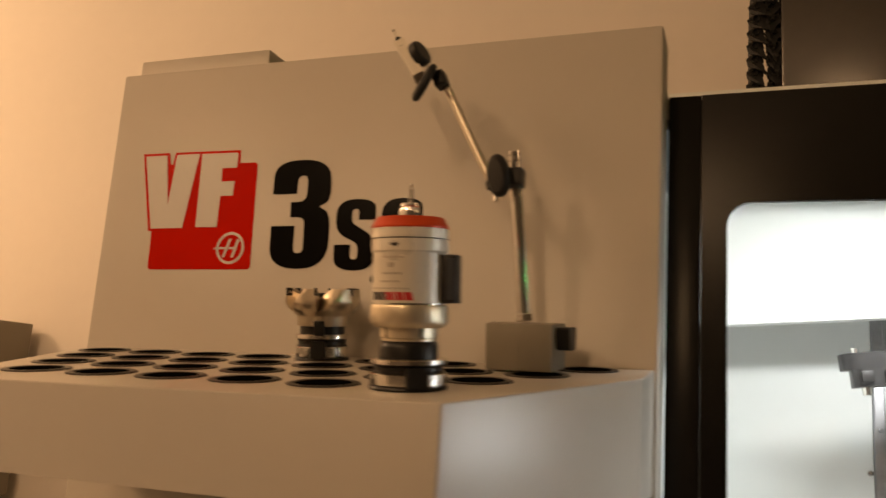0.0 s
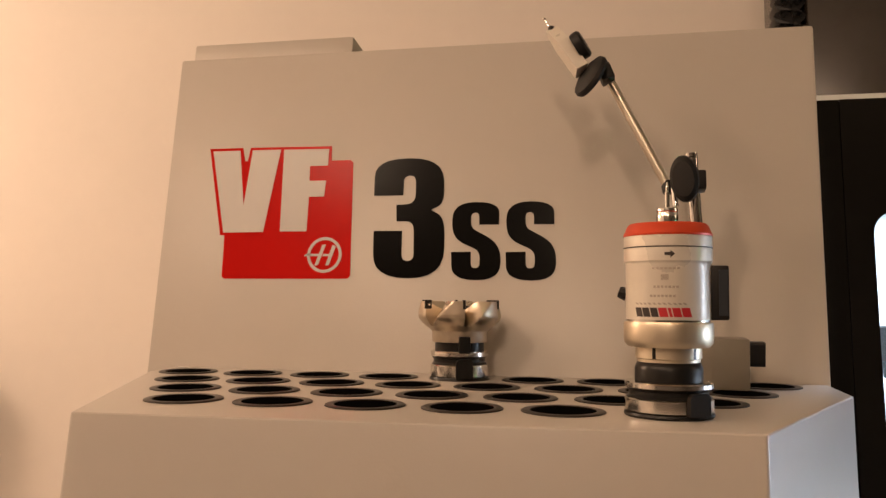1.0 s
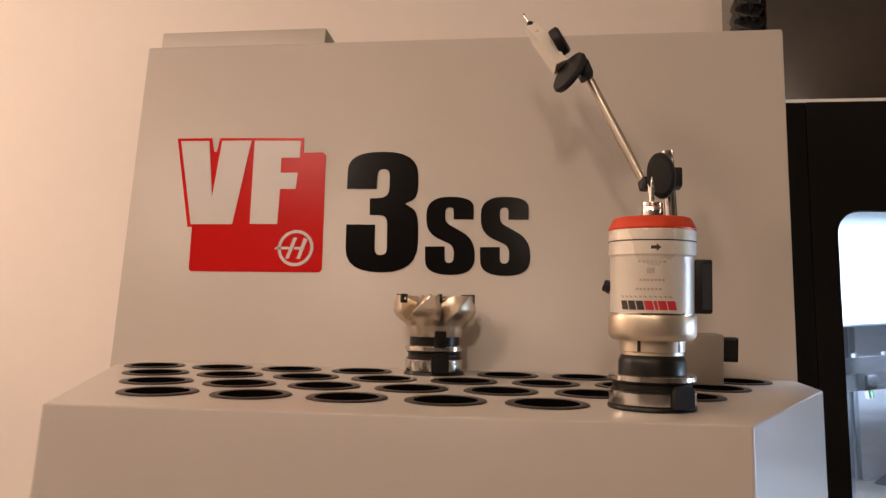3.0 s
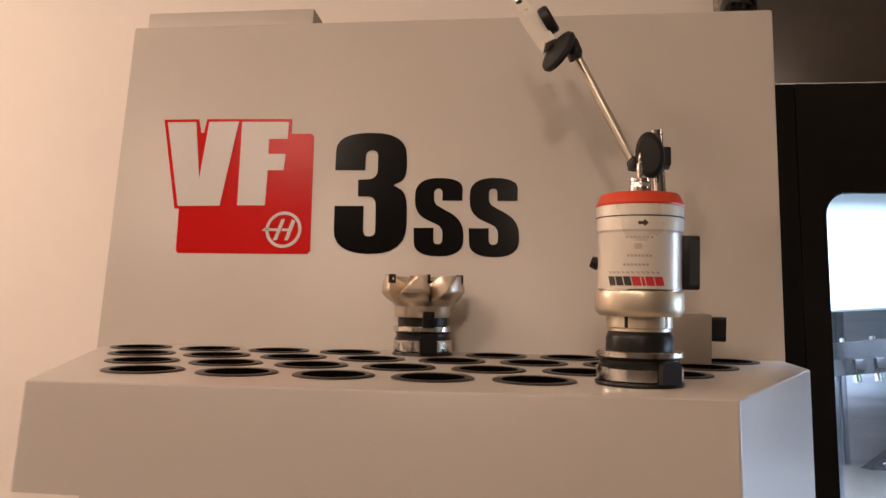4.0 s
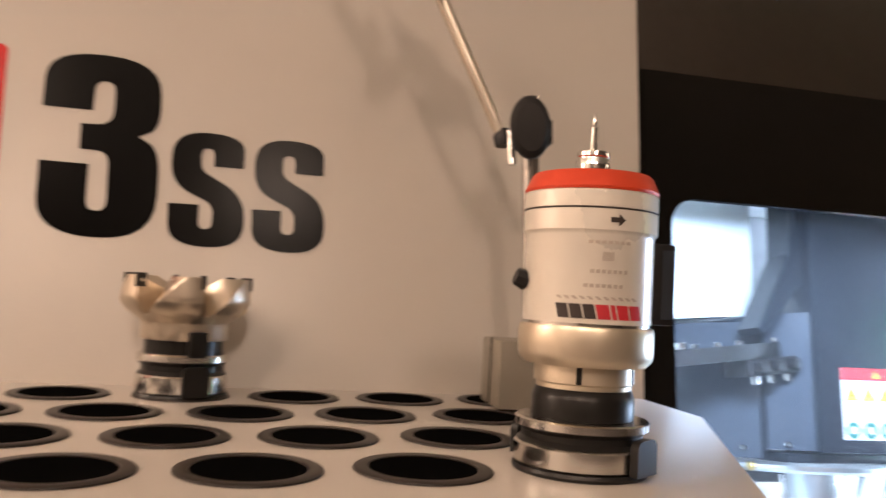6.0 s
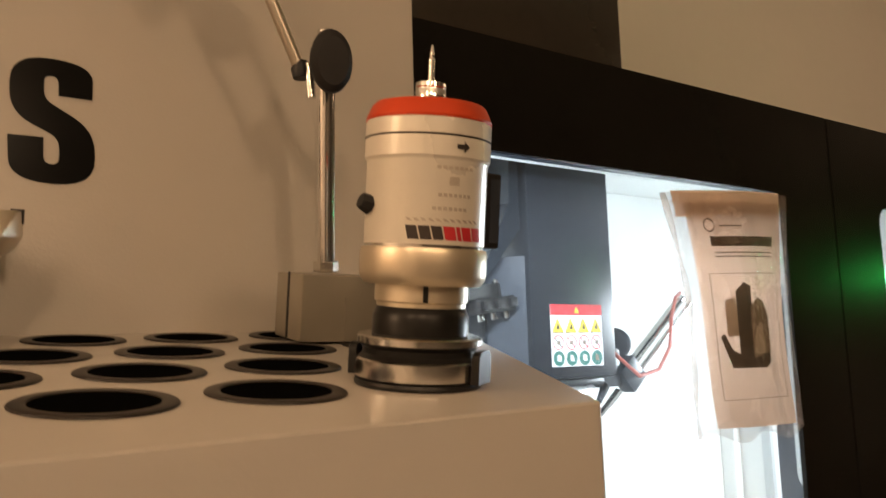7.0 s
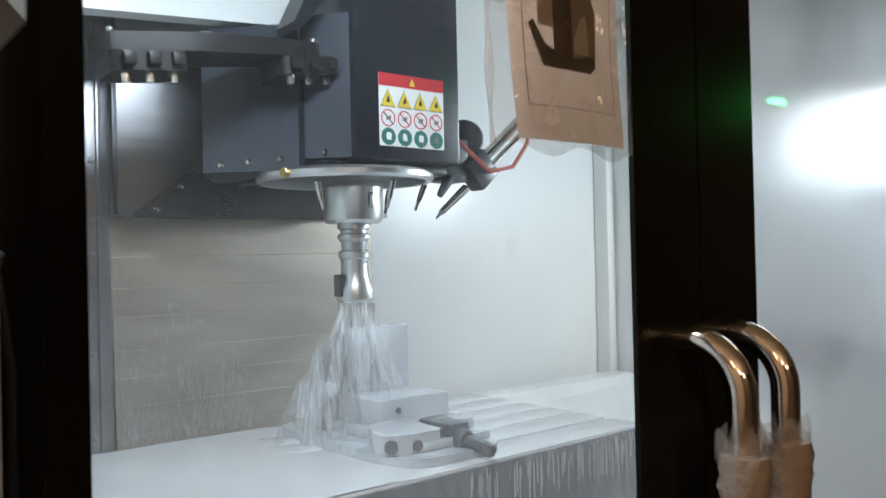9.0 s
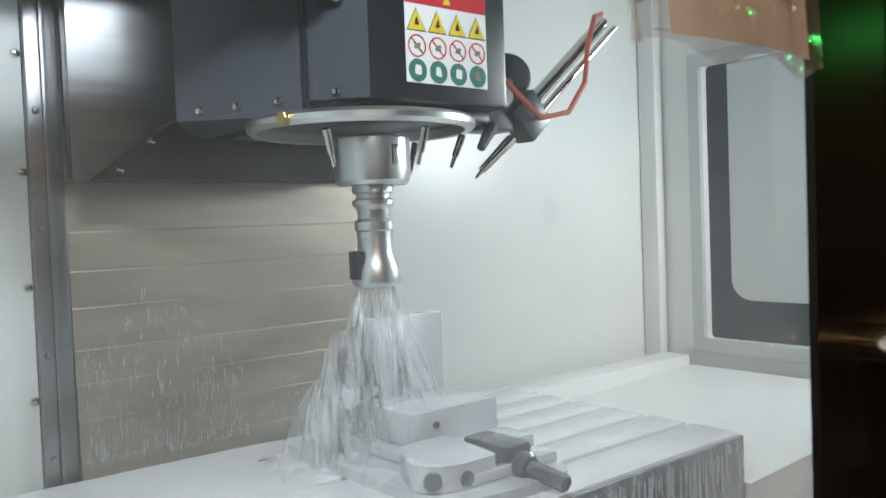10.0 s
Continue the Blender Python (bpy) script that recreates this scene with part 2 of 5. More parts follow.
# ---- mesh helpers ----
def obj(name, bm, material, smooth=False, parent=None):
    me = bpy.data.meshes.new(name)
    bmesh.ops.recalc_face_normals(bm, faces=bm.faces)
    bm.to_mesh(me)
    bm.free()
    me.materials.append(material)
    if smooth:
        for p in me.polygons:
            p.use_smooth = True
        me.set_sharp_from_angle(angle=radians(29))
    ob = new(name, me)
    if parent:
        ob.parent = parent
        ob.matrix_parent_inverse = parent.matrix_basis.inverted()
    return ob


def part(name, bm, material, parent, label="", smooth=True):
    ob = obj(name, bm, material, smooth, parent)
    return tagged(ob, label) if label else ob


def empty(name, place, label, category, group="", kind=""):
    e = new(name)
    e.matrix_basis = Matrix.Translation(place)
    return tagged(e, label, category, group, kind)


def box(x0, x1, y0, y1, z0, z1, bevel=0.0, seg=2, bm=None):
    bm = bm or bmesh.new()
    made = bmesh.ops.create_cube(bm, size=1)["verts"]
    for v in made:
        v.co = Vector(((x0 + x1) / 2 + v.co.x * (x1 - x0), (y0 + y1) / 2 + v.co.y * (y1 - y0), (z0 + z1) / 2 + v.co.z * (z1 - z0)))
    if bevel:
        edges = list({e for v in made for e in v.link_edges})
        bmesh.ops.bevel(bm, geom=edges, offset=bevel, segments=min(seg, 2), affect="EDGES", profile=0.6)
    return bm


def moved(bm, m):
    bmesh.ops.transform(bm, matrix=m, verts=bm.verts)
    return bm


def lathe(profile, seg=40, bm=None, m=None):
    """Turns (radius, height) pairs round z; a radius of 0 closes the end."""
    bm = bm or bmesh.new()
    start = len(bm.verts)
    rings = []
    for r, h in profile:
        if r <= 1e-6:
            rings.append([bm.verts.new((0, 0, h))])
        else:
            rings.append([bm.verts.new((r * math.cos(2 * math.pi * i / seg), r * math.sin(2 * math.pi * i / seg), h)) for i in range(seg)])
    for a, b in zip(rings, rings[1:]):
        for i in range(seg):
            j = (i + 1) % seg
            if len(a) == 1 and len(b) == 1:
                continue
            if len(a) == 1:
                bm.faces.new((a[0], b[i], b[j]))
            elif len(b) == 1:
                bm.faces.new((a[i], a[j], b[0]))
            else:
                bm.faces.new((a[i], a[j], b[j], b[i]))
    if m is not None:
        bm.verts.ensure_lookup_table()
        bmesh.ops.transform(bm, matrix=m, verts=bm.verts[start:])
    return bm


def along(a, b):
    """A pose at a whose z axis points to b, and the length."""
    d = Vector(b) - Vector(a)
    return Matrix.Translation(a) @ d.to_track_quat("Z", "Y").to_matrix().to_4x4(), d.length


def rod(a, b, r, seg=20, r2=None, bm=None):
    m, n = along(a, b)
    r2 = r if r2 is None else r2
    return lathe([(0, 0), (r * 0.9, 0), (r, min(r, n) * 0.1), (r2, n - min(r2, n) * 0.1), (r2 * 0.9, n), (0, n)], seg, bm, m)


def tube(points, r, seg=14, bm=None):
    """A round tube along points."""
    bm = bm or bmesh.new()
    pts = [Vector(p) for p in points]
    rings, up = [], None
    for i, p in enumerate(pts):
        d = (pts[min(i + 1, len(pts) - 1)] - pts[max(i - 1, 0)]).normalized()
        if up is None:
            up = d.orthogonal().normalized()
        up = (up - d * up.dot(d)).normalized()
        side = d.cross(up)
        rr = r(i / (len(pts) - 1)) if callable(r) else r
        rings.append([bm.verts.new(p + rr * (up * math.cos(2 * math.pi * k / seg) + side * math.sin(2 * math.pi * k / seg))) for k in range(seg)])
    for a, b in zip(rings, rings[1:]):
        for k in range(seg):
            bm.faces.new((a[k], a[(k + 1) % seg], b[(k + 1) % seg], b[k]))
    bm.faces.new(rings[0][::-1])
    bm.faces.new(rings[-1])
    return bm


def prism(outline, lo, hi, axis="y", bm=None):
    """A flat outline, given as (u, v), made thick along an axis: y takes (x, z), z takes (x, y), x takes (y, z)."""
    bm = bm or bmesh.new()

    def at(u, v, w):
        return (u, w, v) if axis == "y" else (u, v, w) if axis == "z" else (w, u, v)
    a = [bm.verts.new(at(u, v, lo)) for u, v in outline]
    b = [bm.verts.new(at(u, v, hi)) for u, v in outline]
    bm.faces.new(a)
    bm.faces.new(b[::-1])
    for i in range(len(a)):
        j = (i + 1) % len(a)
        bm.faces.new((a[i], b[i], b[j], a[j]))
    return bm


def rounded(points, seg=6):
    """An outline from (u, v, radius) corners."""
    out, n = [], len(points)
    for i, (u, v, r) in enumerate(points):
        p = Vector((u, v))
        if r <= 0:
            out.append((u, v))
            continue
        a = (Vector(points[i - 1][:2]) - p)
        b = (Vector(points[(i + 1) % n][:2]) - p)
        ra, rb = min(r, a.length * 0.49), min(r, b.length * 0.49)
        s, e = p + a.normalized() * ra, p + b.normalized() * rb
        for k in range(seg + 1):
            t = k / seg
            q = s * (1 - t) ** 2 + p * 2 * t * (1 - t) + e * t * t
            out.append((q.x, q.y))
    return out


def frame_bm(outer, inner, r, y0, y1, seg=6):
    """A plate in the x-z plane with a round-cornered opening through it."""
    bm = bmesh.new()
    ox0, ox1, oz0, oz1 = outer
    ix0, ix1, iz0, iz1 = inner
    cs = [(ix1 - r, iz1 - r, 0), (ix0 + r, iz1 - r, 90), (ix0 + r, iz0 + r, 180), (ix1 - r, iz0 + r, 270)]
    oc = [(ox1, oz1), (ox0, oz1), (ox0, oz0), (ox1, oz0)]

    def layer(y):
        arcs = [[bm.verts.new((cx + r * math.cos(radians(a + 90 * k / seg)), y, cz + r * math.sin(radians(a + 90 * k / seg)))) for k in range(seg + 1)] for cx, cz, a in cs]
        return arcs, [bm.verts.new((x, y, z)) for x, z in oc]
    A, O = layer(y0)
    B, P = layer(y1)
    for arcs, o in ((A, O), (B, P)):
        for c in range(4):
            for k in range(seg):
                bm.faces.new((o[c], arcs[c][k], arcs[c][k + 1]))
            bm.faces.new((o[c], arcs[c][-1], arcs[(c + 1) % 4][0], o[(c + 1) % 4]))
    ia, ib = [v for a in A for v in a], [v for a in B for v in a]
    for i in range(len(ia)):
        j = (i + 1) % len(ia)
        bm.faces.new((ia[i], ia[j], ib[j], ib[i]))
    for c in range(4):
        d = (c + 1) % 4
        bm.faces.new((O[c], O[d], P[d], P[c]))
    return bm


def grid_sheet(f, nu, nv, thick=None):
    """A sheet from f(u, v) -> point."""
    bm = bmesh.new()
    vs = [[bm.verts.new(f(i / nu, j / nv)) for j in range(nv + 1)] for i in range(nu + 1)]
    for i in range(nu):
        for j in range(nv):
            bm.faces.new((vs[i][j], vs[i + 1][j], vs[i + 1][j + 1], vs[i][j + 1]))
    if thick:
        bmesh.ops.solidify(bm, geom=bm.faces[:], thickness=thick)
    return bm


# ---- room ----
def room():
    x0, x1, y0, y1, z1, w = -4.6, 5.2, -5.2, 2.5, 3.6, 0.15
    tagged(obj("floor", box(x0, x1, y0, y1, -w, 0), FLOOR), "smooth grey concrete workshop floor", "floor", kind="structure")
    tagged(obj("ceiling", box(x0 - w, x1 + w, y0 - w, y1 + w, z1, z1 + w), CEIL), "plain white painted ceiling", "ceiling", kind="structure")
    tagged(obj("wall_north", box(x0 - w, x1 + w, y1, y1 + w, -w, z1), WALL), "cream painted wall behind the machine", "wall", kind="structure")
    tagged(obj("wall_south", box(x0 - w, x1 + w, y0 - w, y0, -w, z1), DARKWALL), "unseen wall, made dark to dim reflections", "wall", kind="structure")
    tagged(obj("wall_west", box(x0 - w, x0, y0, y1, -w, z1), WALL), "cream painted wall beside the machine", "wall", kind="structure")
    tagged(obj("wall_east", box(x1, x1 + w, y0, y1, -w, z1), DARKWALL), "unseen wall, made dark to dim reflections", "wall", kind="structure")
    for x, y, z in CEILING_LAMPS:
        e = empty("pendant_and_fill_lamp", (x, y, 3.6), "round warm white pendant lamp, unseen, some added as fill", "lamp", "pendant lamps")
        t = Matrix.Translation((x, y, z))
        part("stem", rod((x, y, z + 0.076), (x, y, 3.599), 0.012, 12), STICKER, e)
        part("housing", lathe([(0, 0.075), (0.2, 0.075), (0.2, 0.03), (0.175, 0.005), (0.16, 0.005), (0.16, 0.03), (0, 0.03)], 40, None, t), STICKER, e)
        part("lens", lathe([(0, 0.012), (0.15, 0.012), (0.155, 0.02), (0, 0.025)], 40, None, t), LAMPLENS, e)



room()


# ---- the milling machine's shell ----
FY = 0.915          # front of the grey side panel
DY = 0.98           # front of the black doors


def machine():
    e = empty("milling_machine", (0.6, 1.6, 0), "large grey and black enclosed milling machine with lit windows", "machine")
    p = part("side_panel", box(-0.710, 0.0232, FY, 0.975, 0.25, 1.871, 0.004, 3), PAINT, e, "light grey powder-coated front panel")
    # red block with the two light letters cut as vinyl
    red = [(-0.658, 1.7535), (-0.615, 1.7535), (-0.611, 1.737), (-0.6075, 1.737), (-0.605, 1.7535), (-0.503, 1.7525), (-0.502, 1.735), (-0.479, 1.735), (-0.4755, 1.732), (-0.4705, 1.600), (-0.4735, 1.5965), (-0.624, 1.5955), (-0.627, 1.598), (-0.6285, 1.647), (-0.634, 1.647)]
    part("decal_block", prism(red, FY - 0.0006, FY + 0.001), RED, p, "glossy red vinyl block")
    vee = [(-0.653, 1.750), (-0.618, 1.750), (-0.6075, 1.682), (-0.602, 1.750), (-0.566, 1.750), (-0.580, 1.6505), (-0.630, 1.650)]
    eff = [(-0.562, 1.7497), (-0.506, 1.749), (-0.506, 1.729), (-0.528, 1.729), (-0.5275, 1.711), (-0.507, 1.711), (-0.508, 1.692), (-0.5265, 1.692), (-0.5265, 1.651), (-0.559, 1.651)]
    part("decal_letter", prism(vee, FY - 0.0011, FY + 0.001), WHITEVINYL, p, "light grey vinyl letter")
    part("decal_letter", prism(eff, FY - 0.0011, FY + 0.001), WHITEVINYL, p, "light grey vinyl letter")
    c = (-0.5025, 1.6235)
    bm = bmesh.new()
    seg = 40
    for r0, r1 in ((0.0172, 0.0206),):
        a = [[bm.verts.new((c[0] + r * math.cos(2 * math.pi * k / seg), y, c[1] + r * math.sin(2 * math.pi * k / seg))) for k in range(seg)] for r, y in ((r0, FY + 0.001), (r0, FY - 0.0011), (r1, FY - 0.0011), (r1, FY + 0.001))]
        for u, w in zip(a, a[1:]):
            for k in range(seg):
                bm.faces.new((u[k], u[(k + 1) % seg], w[(k + 1) % seg], w[k]))
    for q in ([(-0.011, -0.012), (-0.007, -0.012), (0.001, 0.012), (-0.003, 0.012)], [(0.002, -0.012), (0.006, -0.012), (0.013, 0.010), (0.009, 0.012)]):
        prism([(c[0] + u, c[1] + v) for u, v in q], FY - 0.0011, FY + 0.001, bm=bm)
    prism([(c[0] + u, c[1] + v) for u, v in [(-0.025, -0.0015), (-0.0068, -0.0015), (-0.0060, 0.0012), (-0.022, 0.0012)]], FY - 0.0011, FY + 0.001, bm=bm)
    prism([(c[0] + u, c[1] + v) for u, v in [(-0.0022, -0.0015), (0.0048, -0.0015), (0.0056, 0.0012), (-0.0014, 0.0012)]], FY - 0.0011, FY + 0.001, bm=bm)
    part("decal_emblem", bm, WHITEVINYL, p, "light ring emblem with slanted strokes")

    def glyph(points, x, z, w, h):
        out = rounded([(x + u * w, z + v * h, r * w) for u, v, r in points])
        part("decal_letter", prism(out, FY - 0.0008, FY + 0.001), BLACKVINYL, p, "glossy black vinyl character")
    three = [(0.006, 0.685, 0), (-0.006, 0.998, 0.46), (0.958, 0.998, 0.49), (0.994, 0.612, 0.214), (0.813, 0.562, 0.023), (1.006, 0.496, 0.229), (1.03, 0.002, 0.49), (0.054, 0, 0.473), (0.03, 0.388, 0), (0.428, 0.388, 0), (0.44, 0.141, 0.099), (0.608, 0.141, 0.099), (0.584, 0.467, 0.122), (0.343, 0.467, 0), (0.331, 0.605, 0), (0.596, 0.612, 0.137), (0.584, 0.851, 0.099), (0.416, 0.851, 0.099), (0.416, 0.685, 0)]
    glyph(three, -0.4485, 1.5975, 0.083, 0.138)
    ess = [(0.022, 0.529, 0.27), (-0.009, 1.0, 0.494), (0.955, 1.0, 0.494), (0.955, 0.708, 0), (0.558, 0.708, 0), (0.553, 0.862, 0.101), (0.388, 0.862, 0.101), (0.393, 0.667, 0.112), (0.991, 0.46, 0.292), (1.02, 0.002, 0.517), (0.038, 0, 0.517), (0.009, 0.356, 0), (0.405, 0.36, 0), (0.415, 0.153, 0.101), (0.588, 0.153, 0.101), (0.588, 0.368, 0.146)]
    glyph(ess, -0.3565, 1.596, 0.055, 0.087)
    glyph(ess, -0.2965, 1.596, 0.0545, 0.087)

    part("panel_flange", box(-0.706, 0.012, 0.93, 1.25, 1.862, 1.868, 0.002), PAINT, e)
    part("outer_side_panel", box(-0.704, -0.69, 0.976, 2.3, 0.25, 1.86), PAINT, e)
    part("top_cover", box(-0.711, -0.497, 0.945, 1.16, 1.874, 1.905, 0.003), PAINT, e, "low grey sheet-metal cover")
    part("base_skirt", box(-0.70, 2.05, 0.99, 2.3, 0.05, 0.62, 0.01), BLACKPAINT, e)
    # black front with two doors
    part("door_header", box(0.0605, 1.80, DY + 0.014, 1.06, 1.71, 1.8125, 0.004), BLACKPAINT, e, "black satin header over the doors")
    part("door_jamb", box(0.0242, 0.060, DY, 1.06, 0.62, 1.812, 0.0015), BLACKPAINT, e)
    for x0, x1, hx, hinge in ((0.0605, 0.793, 0.748, 0), (0.797, 1.66, 0.842, 1)):
        d = part("door", frame_bm((x0, x1, 0.62, 1.812), (0.0875, 0.669, 0.78, 1.686) if not hinge else (0.922, 1.52, 0.78, 1.686), 0.026, DY, DY + 0.007), BLACKPAINT, e, "black satin sliding door", False)
        wx = (0.0875, 0.669) if not hinge else (0.922, 1.52)
        g = part("window_pane", box(wx[0] - 0.012, wx[1] + 0.012, DY + 0.008, DY + 0.012, 0.768, 1.698), GLASS2 if hinge else GLASS, d, "misted window pane with coolant drops" if not hinge else "heavily fogged window pane")
        g.visible_shadow = False
        hb = tube([(hx, DY + 0.002, 1.162)] + [(hx + 0.006 * math.sin(a), DY - 0.012 - 0.063 * math.sin(a), 1.162 - 0.07 * (1 - math.cos(a)) * 0.9) for a in [k * math.pi / 2 / 8 for k in range(9)]] + [(hx + 0.006, DY - 0.075, z) for z in (1.06, 0.98, 0.86, 0.76)] + [(hx + 0.006, DY - 0.068, 0.715), (hx + 0.003, DY - 0.06, 0.69), (hx, DY + 0.002, 0.685)], 0.0165, 20)
        part("handle", hb, COPPERPIPE, d, "bent polished chrome pull handle")
        rnd = random.Random(4 + hinge)
        wob = [rnd.uniform(-0.002, 0.002) for _ in range(40)]
        part("handle_wrap", tube([(hx + 0.006 + wob[k] * 0.6, DY - 0.075 + wob[k + 12], 1.035 - 0.0125 * k) for k in range(25)], lambda t: 0.0265 + 0.0025 * math.sin(23 * t) + 0.0015 * math.sin(61 * t), 26), FOAM, d, "grubby bubble wrap round the handle")
        film = grid_sheet(lambda u, v: Vector((hx + 0.006 + (0.029 + 0.004 * math.sin(9 * u + 3)) * math.cos(6.283 * u), DY - 0.075 + (0.029 + 0.004 * math.sin(7 * u)) * math.sin(6.283 * u), 1.028 + v * (0.022 + 0.018 * math.sin(11 * u + hinge) ** 2))), 24, 3)
        part("wrap_edge", film, WRAPCLEAR, d, "torn clear film edge")
    part("right_panel", box(1.662, 2.05, 0.93, 1.06, 0.62, 1.87, 0.004), PAINT, e)
    part("right_side_panel", box(2.035, 2.05, 1.062, 2.3, 0.62, 1.86), PAINT, e)
    part("rear_panel", box(-0.688, 2.034, 2.28, 2.3, 0.62, 1.86), PAINT, e)
    part("roof_rail", box(-0.688, 2.034, 2.08, 2.278, 1.82, 1.86), PAINT, e)
    return e


machine()


def machine_hood():
    e = empty("column_hood", (0.6, 1.8, 1.945), "tall black sheet-metal housing on top of the machine", "housing")
    part("body", box(0.172, 1.04, 1.60, 2.05, 1.946, 2.75, 0.006), HOODPAINT, e)
    part("ledge", box(0.14, 1.07, 1.57, 2.06, 1.9445, 1.952, 0.002), BLACKPAINT, e)
    c = empty("cable_chain", (0.13, 1.655, 1.945), "black plastic energy chain with open links", "cable chain")
    for k in range(26):
        t = k / 25
        side = -1 if t < 0.5 else 1
        z = 1.962 + 0.34 * min(1, 2 * t if t < 0.5 else 2 - 2 * t)
        x = 0.150 + side * 0.018 * (1 - max(0, (z - 2.07) / 0.25) ** 2) ** 0.5 if z < 2.31 else 0.150
        bm = box(-0.010, 0.010, -0.034, 0.034, -0.0145, 0.0145, 0.004)
        box(-0.015, 0.015, -0.040, -0.034, -0.009, 0.009, 0.003, bm=bm)
        rod((0, -0.046, 0), (0, -0.034, 0), 0.006, 10, bm=bm)
        moved(bm, Matrix.Translation((x - 0.006, 1.655, z)) @ Matrix.Rotation(radians(side * (6 + 30 * max(0, (z - 2.07) / 0.25))), 4, "Y"))
        part("chain_link", bm, PLASTIC, c)


machine_hood()


# ---- the chamber behind the windows ----
BY = 1.96


def chamber():
    e = empty("machine_chamber", (0.8, 1.6, 0.62), "white enamelled machining chamber wet with coolant", "enclosure")
    part("rear_wall_left", box(-0.10, 0.352, BY, BY + 0.02, 0.62, 1.929), INNERWHITE, e, "white wall panel with bolt row")
    b = part("edge_strip", box(0.353, 0.398, BY - 0.016, BY + 0.02, 0.90, 1.929, 0.003), BRUSHED, e, "brushed stainless edge strip")
    part("strip_lip", box(0.372, 0.380, BY - 0.024, BY - 0.0165, 0.90, 1.929, 0.002), BRUSHED, b)
    for z in (1.363, 1.198, 1.035, 0.87, 1.531):
        part("bolt", lathe([(0, 0.006), (0.0045, 0.005), (0.0065, 0.002), (0.007, 0)], 14, None, Matrix.Translation((0.345, BY - 0.001, z)) @ Matrix.Rotation(math.pi / 2, 4, "X")), CHROME, e)
    for z in (1.45, 1.28, 1.10, 0.95):
        part("bolt", lathe([(0, 0.005), (0.004, 0.004), (0.0055, 0)], 12, None, Matrix.Translation((0.364, BY - 0.017, z)) @ Matrix.Rotation(math.pi / 2, 4, "X")), BRUSHED, e)
    zs = [1.345, 1.272, 1.214, 1.160, 1.098, 1.048, 0.995, 0.94, 0.89]
    for k, (a, z) in enumerate(zip(zs, zs[1:])):
        part("cover_slat", box(0.399, 0.98, BY - 0.004 - 0.003 * k, BY + 0.012, z, a + 0.004, 0.0022), LOUVRE, e, "dulled stainless way-cover slat" if k == 0 else "", False)
    part("rear_wall_right", box(0.981, 1.80, BY, BY + 0.02, 0.62, 1.929), INNERWHITE, e, "smooth white wet rear wall")
    part("rear_wall_upper", box(0.399, 0.98, BY + 0.002, BY + 0.02, 1.35, 1.929), INNERGREY, e)
    part("chamber_wall_left", box(-0.12, -0.10, 1.062, BY, 0.62, 1.80), INNERWHITE, e)
    # right wall with its own window
    w = part("chamber_wall_right", moved(frame_bm((-BY, -1.062, 0.62, 1.80), (-1.80, -1.20, 0.965, 1.62), 0.012, 1.80, 1.82), Matrix.Rotation(-math.pi / 2, 4, "Z")), INNERWHITE, e, "white side wall with a recessed window", False)
    part("window_rim", moved(frame_bm((-1.83, -1.17, 0.935, 1.65), (-1.80, -1.20, 0.965, 1.62), 0.012, 1.786, 1.7995), Matrix.Rotation(-math.pi / 2, 4, "Z")), INNERGREY, w, "", False)
    part("corner_post", box(1.765, 1.799, BY - 0.05, BY - 0.001, 0.62, 1.80, 0.006), INNERWHITE, w)
    g = part("side_pane", box(1.822, 1.828, 1.16, 1.84, 0.93, 1.66), INNERGREY, w, "grey fogged side pane with a rounded corner")
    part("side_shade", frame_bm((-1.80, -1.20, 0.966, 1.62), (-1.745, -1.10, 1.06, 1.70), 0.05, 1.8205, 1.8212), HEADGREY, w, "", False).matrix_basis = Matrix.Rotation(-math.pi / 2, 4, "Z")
    part("roof_front", box(-0.12, 1.82, 1.062, 1.36, 1.801, 1.815), HEADGREY, e, "blue-grey front lip of the chamber roof")
    part("roof_riser", box(-0.12, 1.82, 1.361, 1.375, 1.801, 1.929), INNERWHITE, e)
    part("roof_side", box(-0.12, -0.10, 1.376, BY, 1.801, 1.929), INNERWHITE, e)
    part("roof_side", box(1.80, 1.82, 1.376, BY, 1.801, 1.929), INNERWHITE, e)
    part("roof", box(-0.12, 1.82, 1.301, BY + 0.02, 1.930, 1.944), INNERWHITE, e)
    part("tray_floor", box(-0.10, 1.799, 1.062, BY - 0.001, 0.64, 0.70), INNERGREY, e)
    # right work light, then the added fill lamp hidden above the door
    for x, y, z, t, hw in ((1.752, 1.169, 1.497, (0.85, 1.72, 1.0), 0.09), (0.359, 1.120, 1.774, (0.46, 1.52, 1.05), 0.028)):
        m = look((x, y, z), t)
        wl = empty("work_and_fill_light", (x, y, z), "bright cool white work light, the front one added as fill", "lamp", "machine work lights")
        part("housing", moved(box(-0.145, 0.145, -hw - 0.01, hw + 0.01, 0.012, 0.03, 0.004), m), INNERGREY, wl)
        part("lens", moved(box(-0.13, 0.13, -hw, hw, 0.004, 0.0115, 0.002), m), COOLLENS, wl)


chamber()


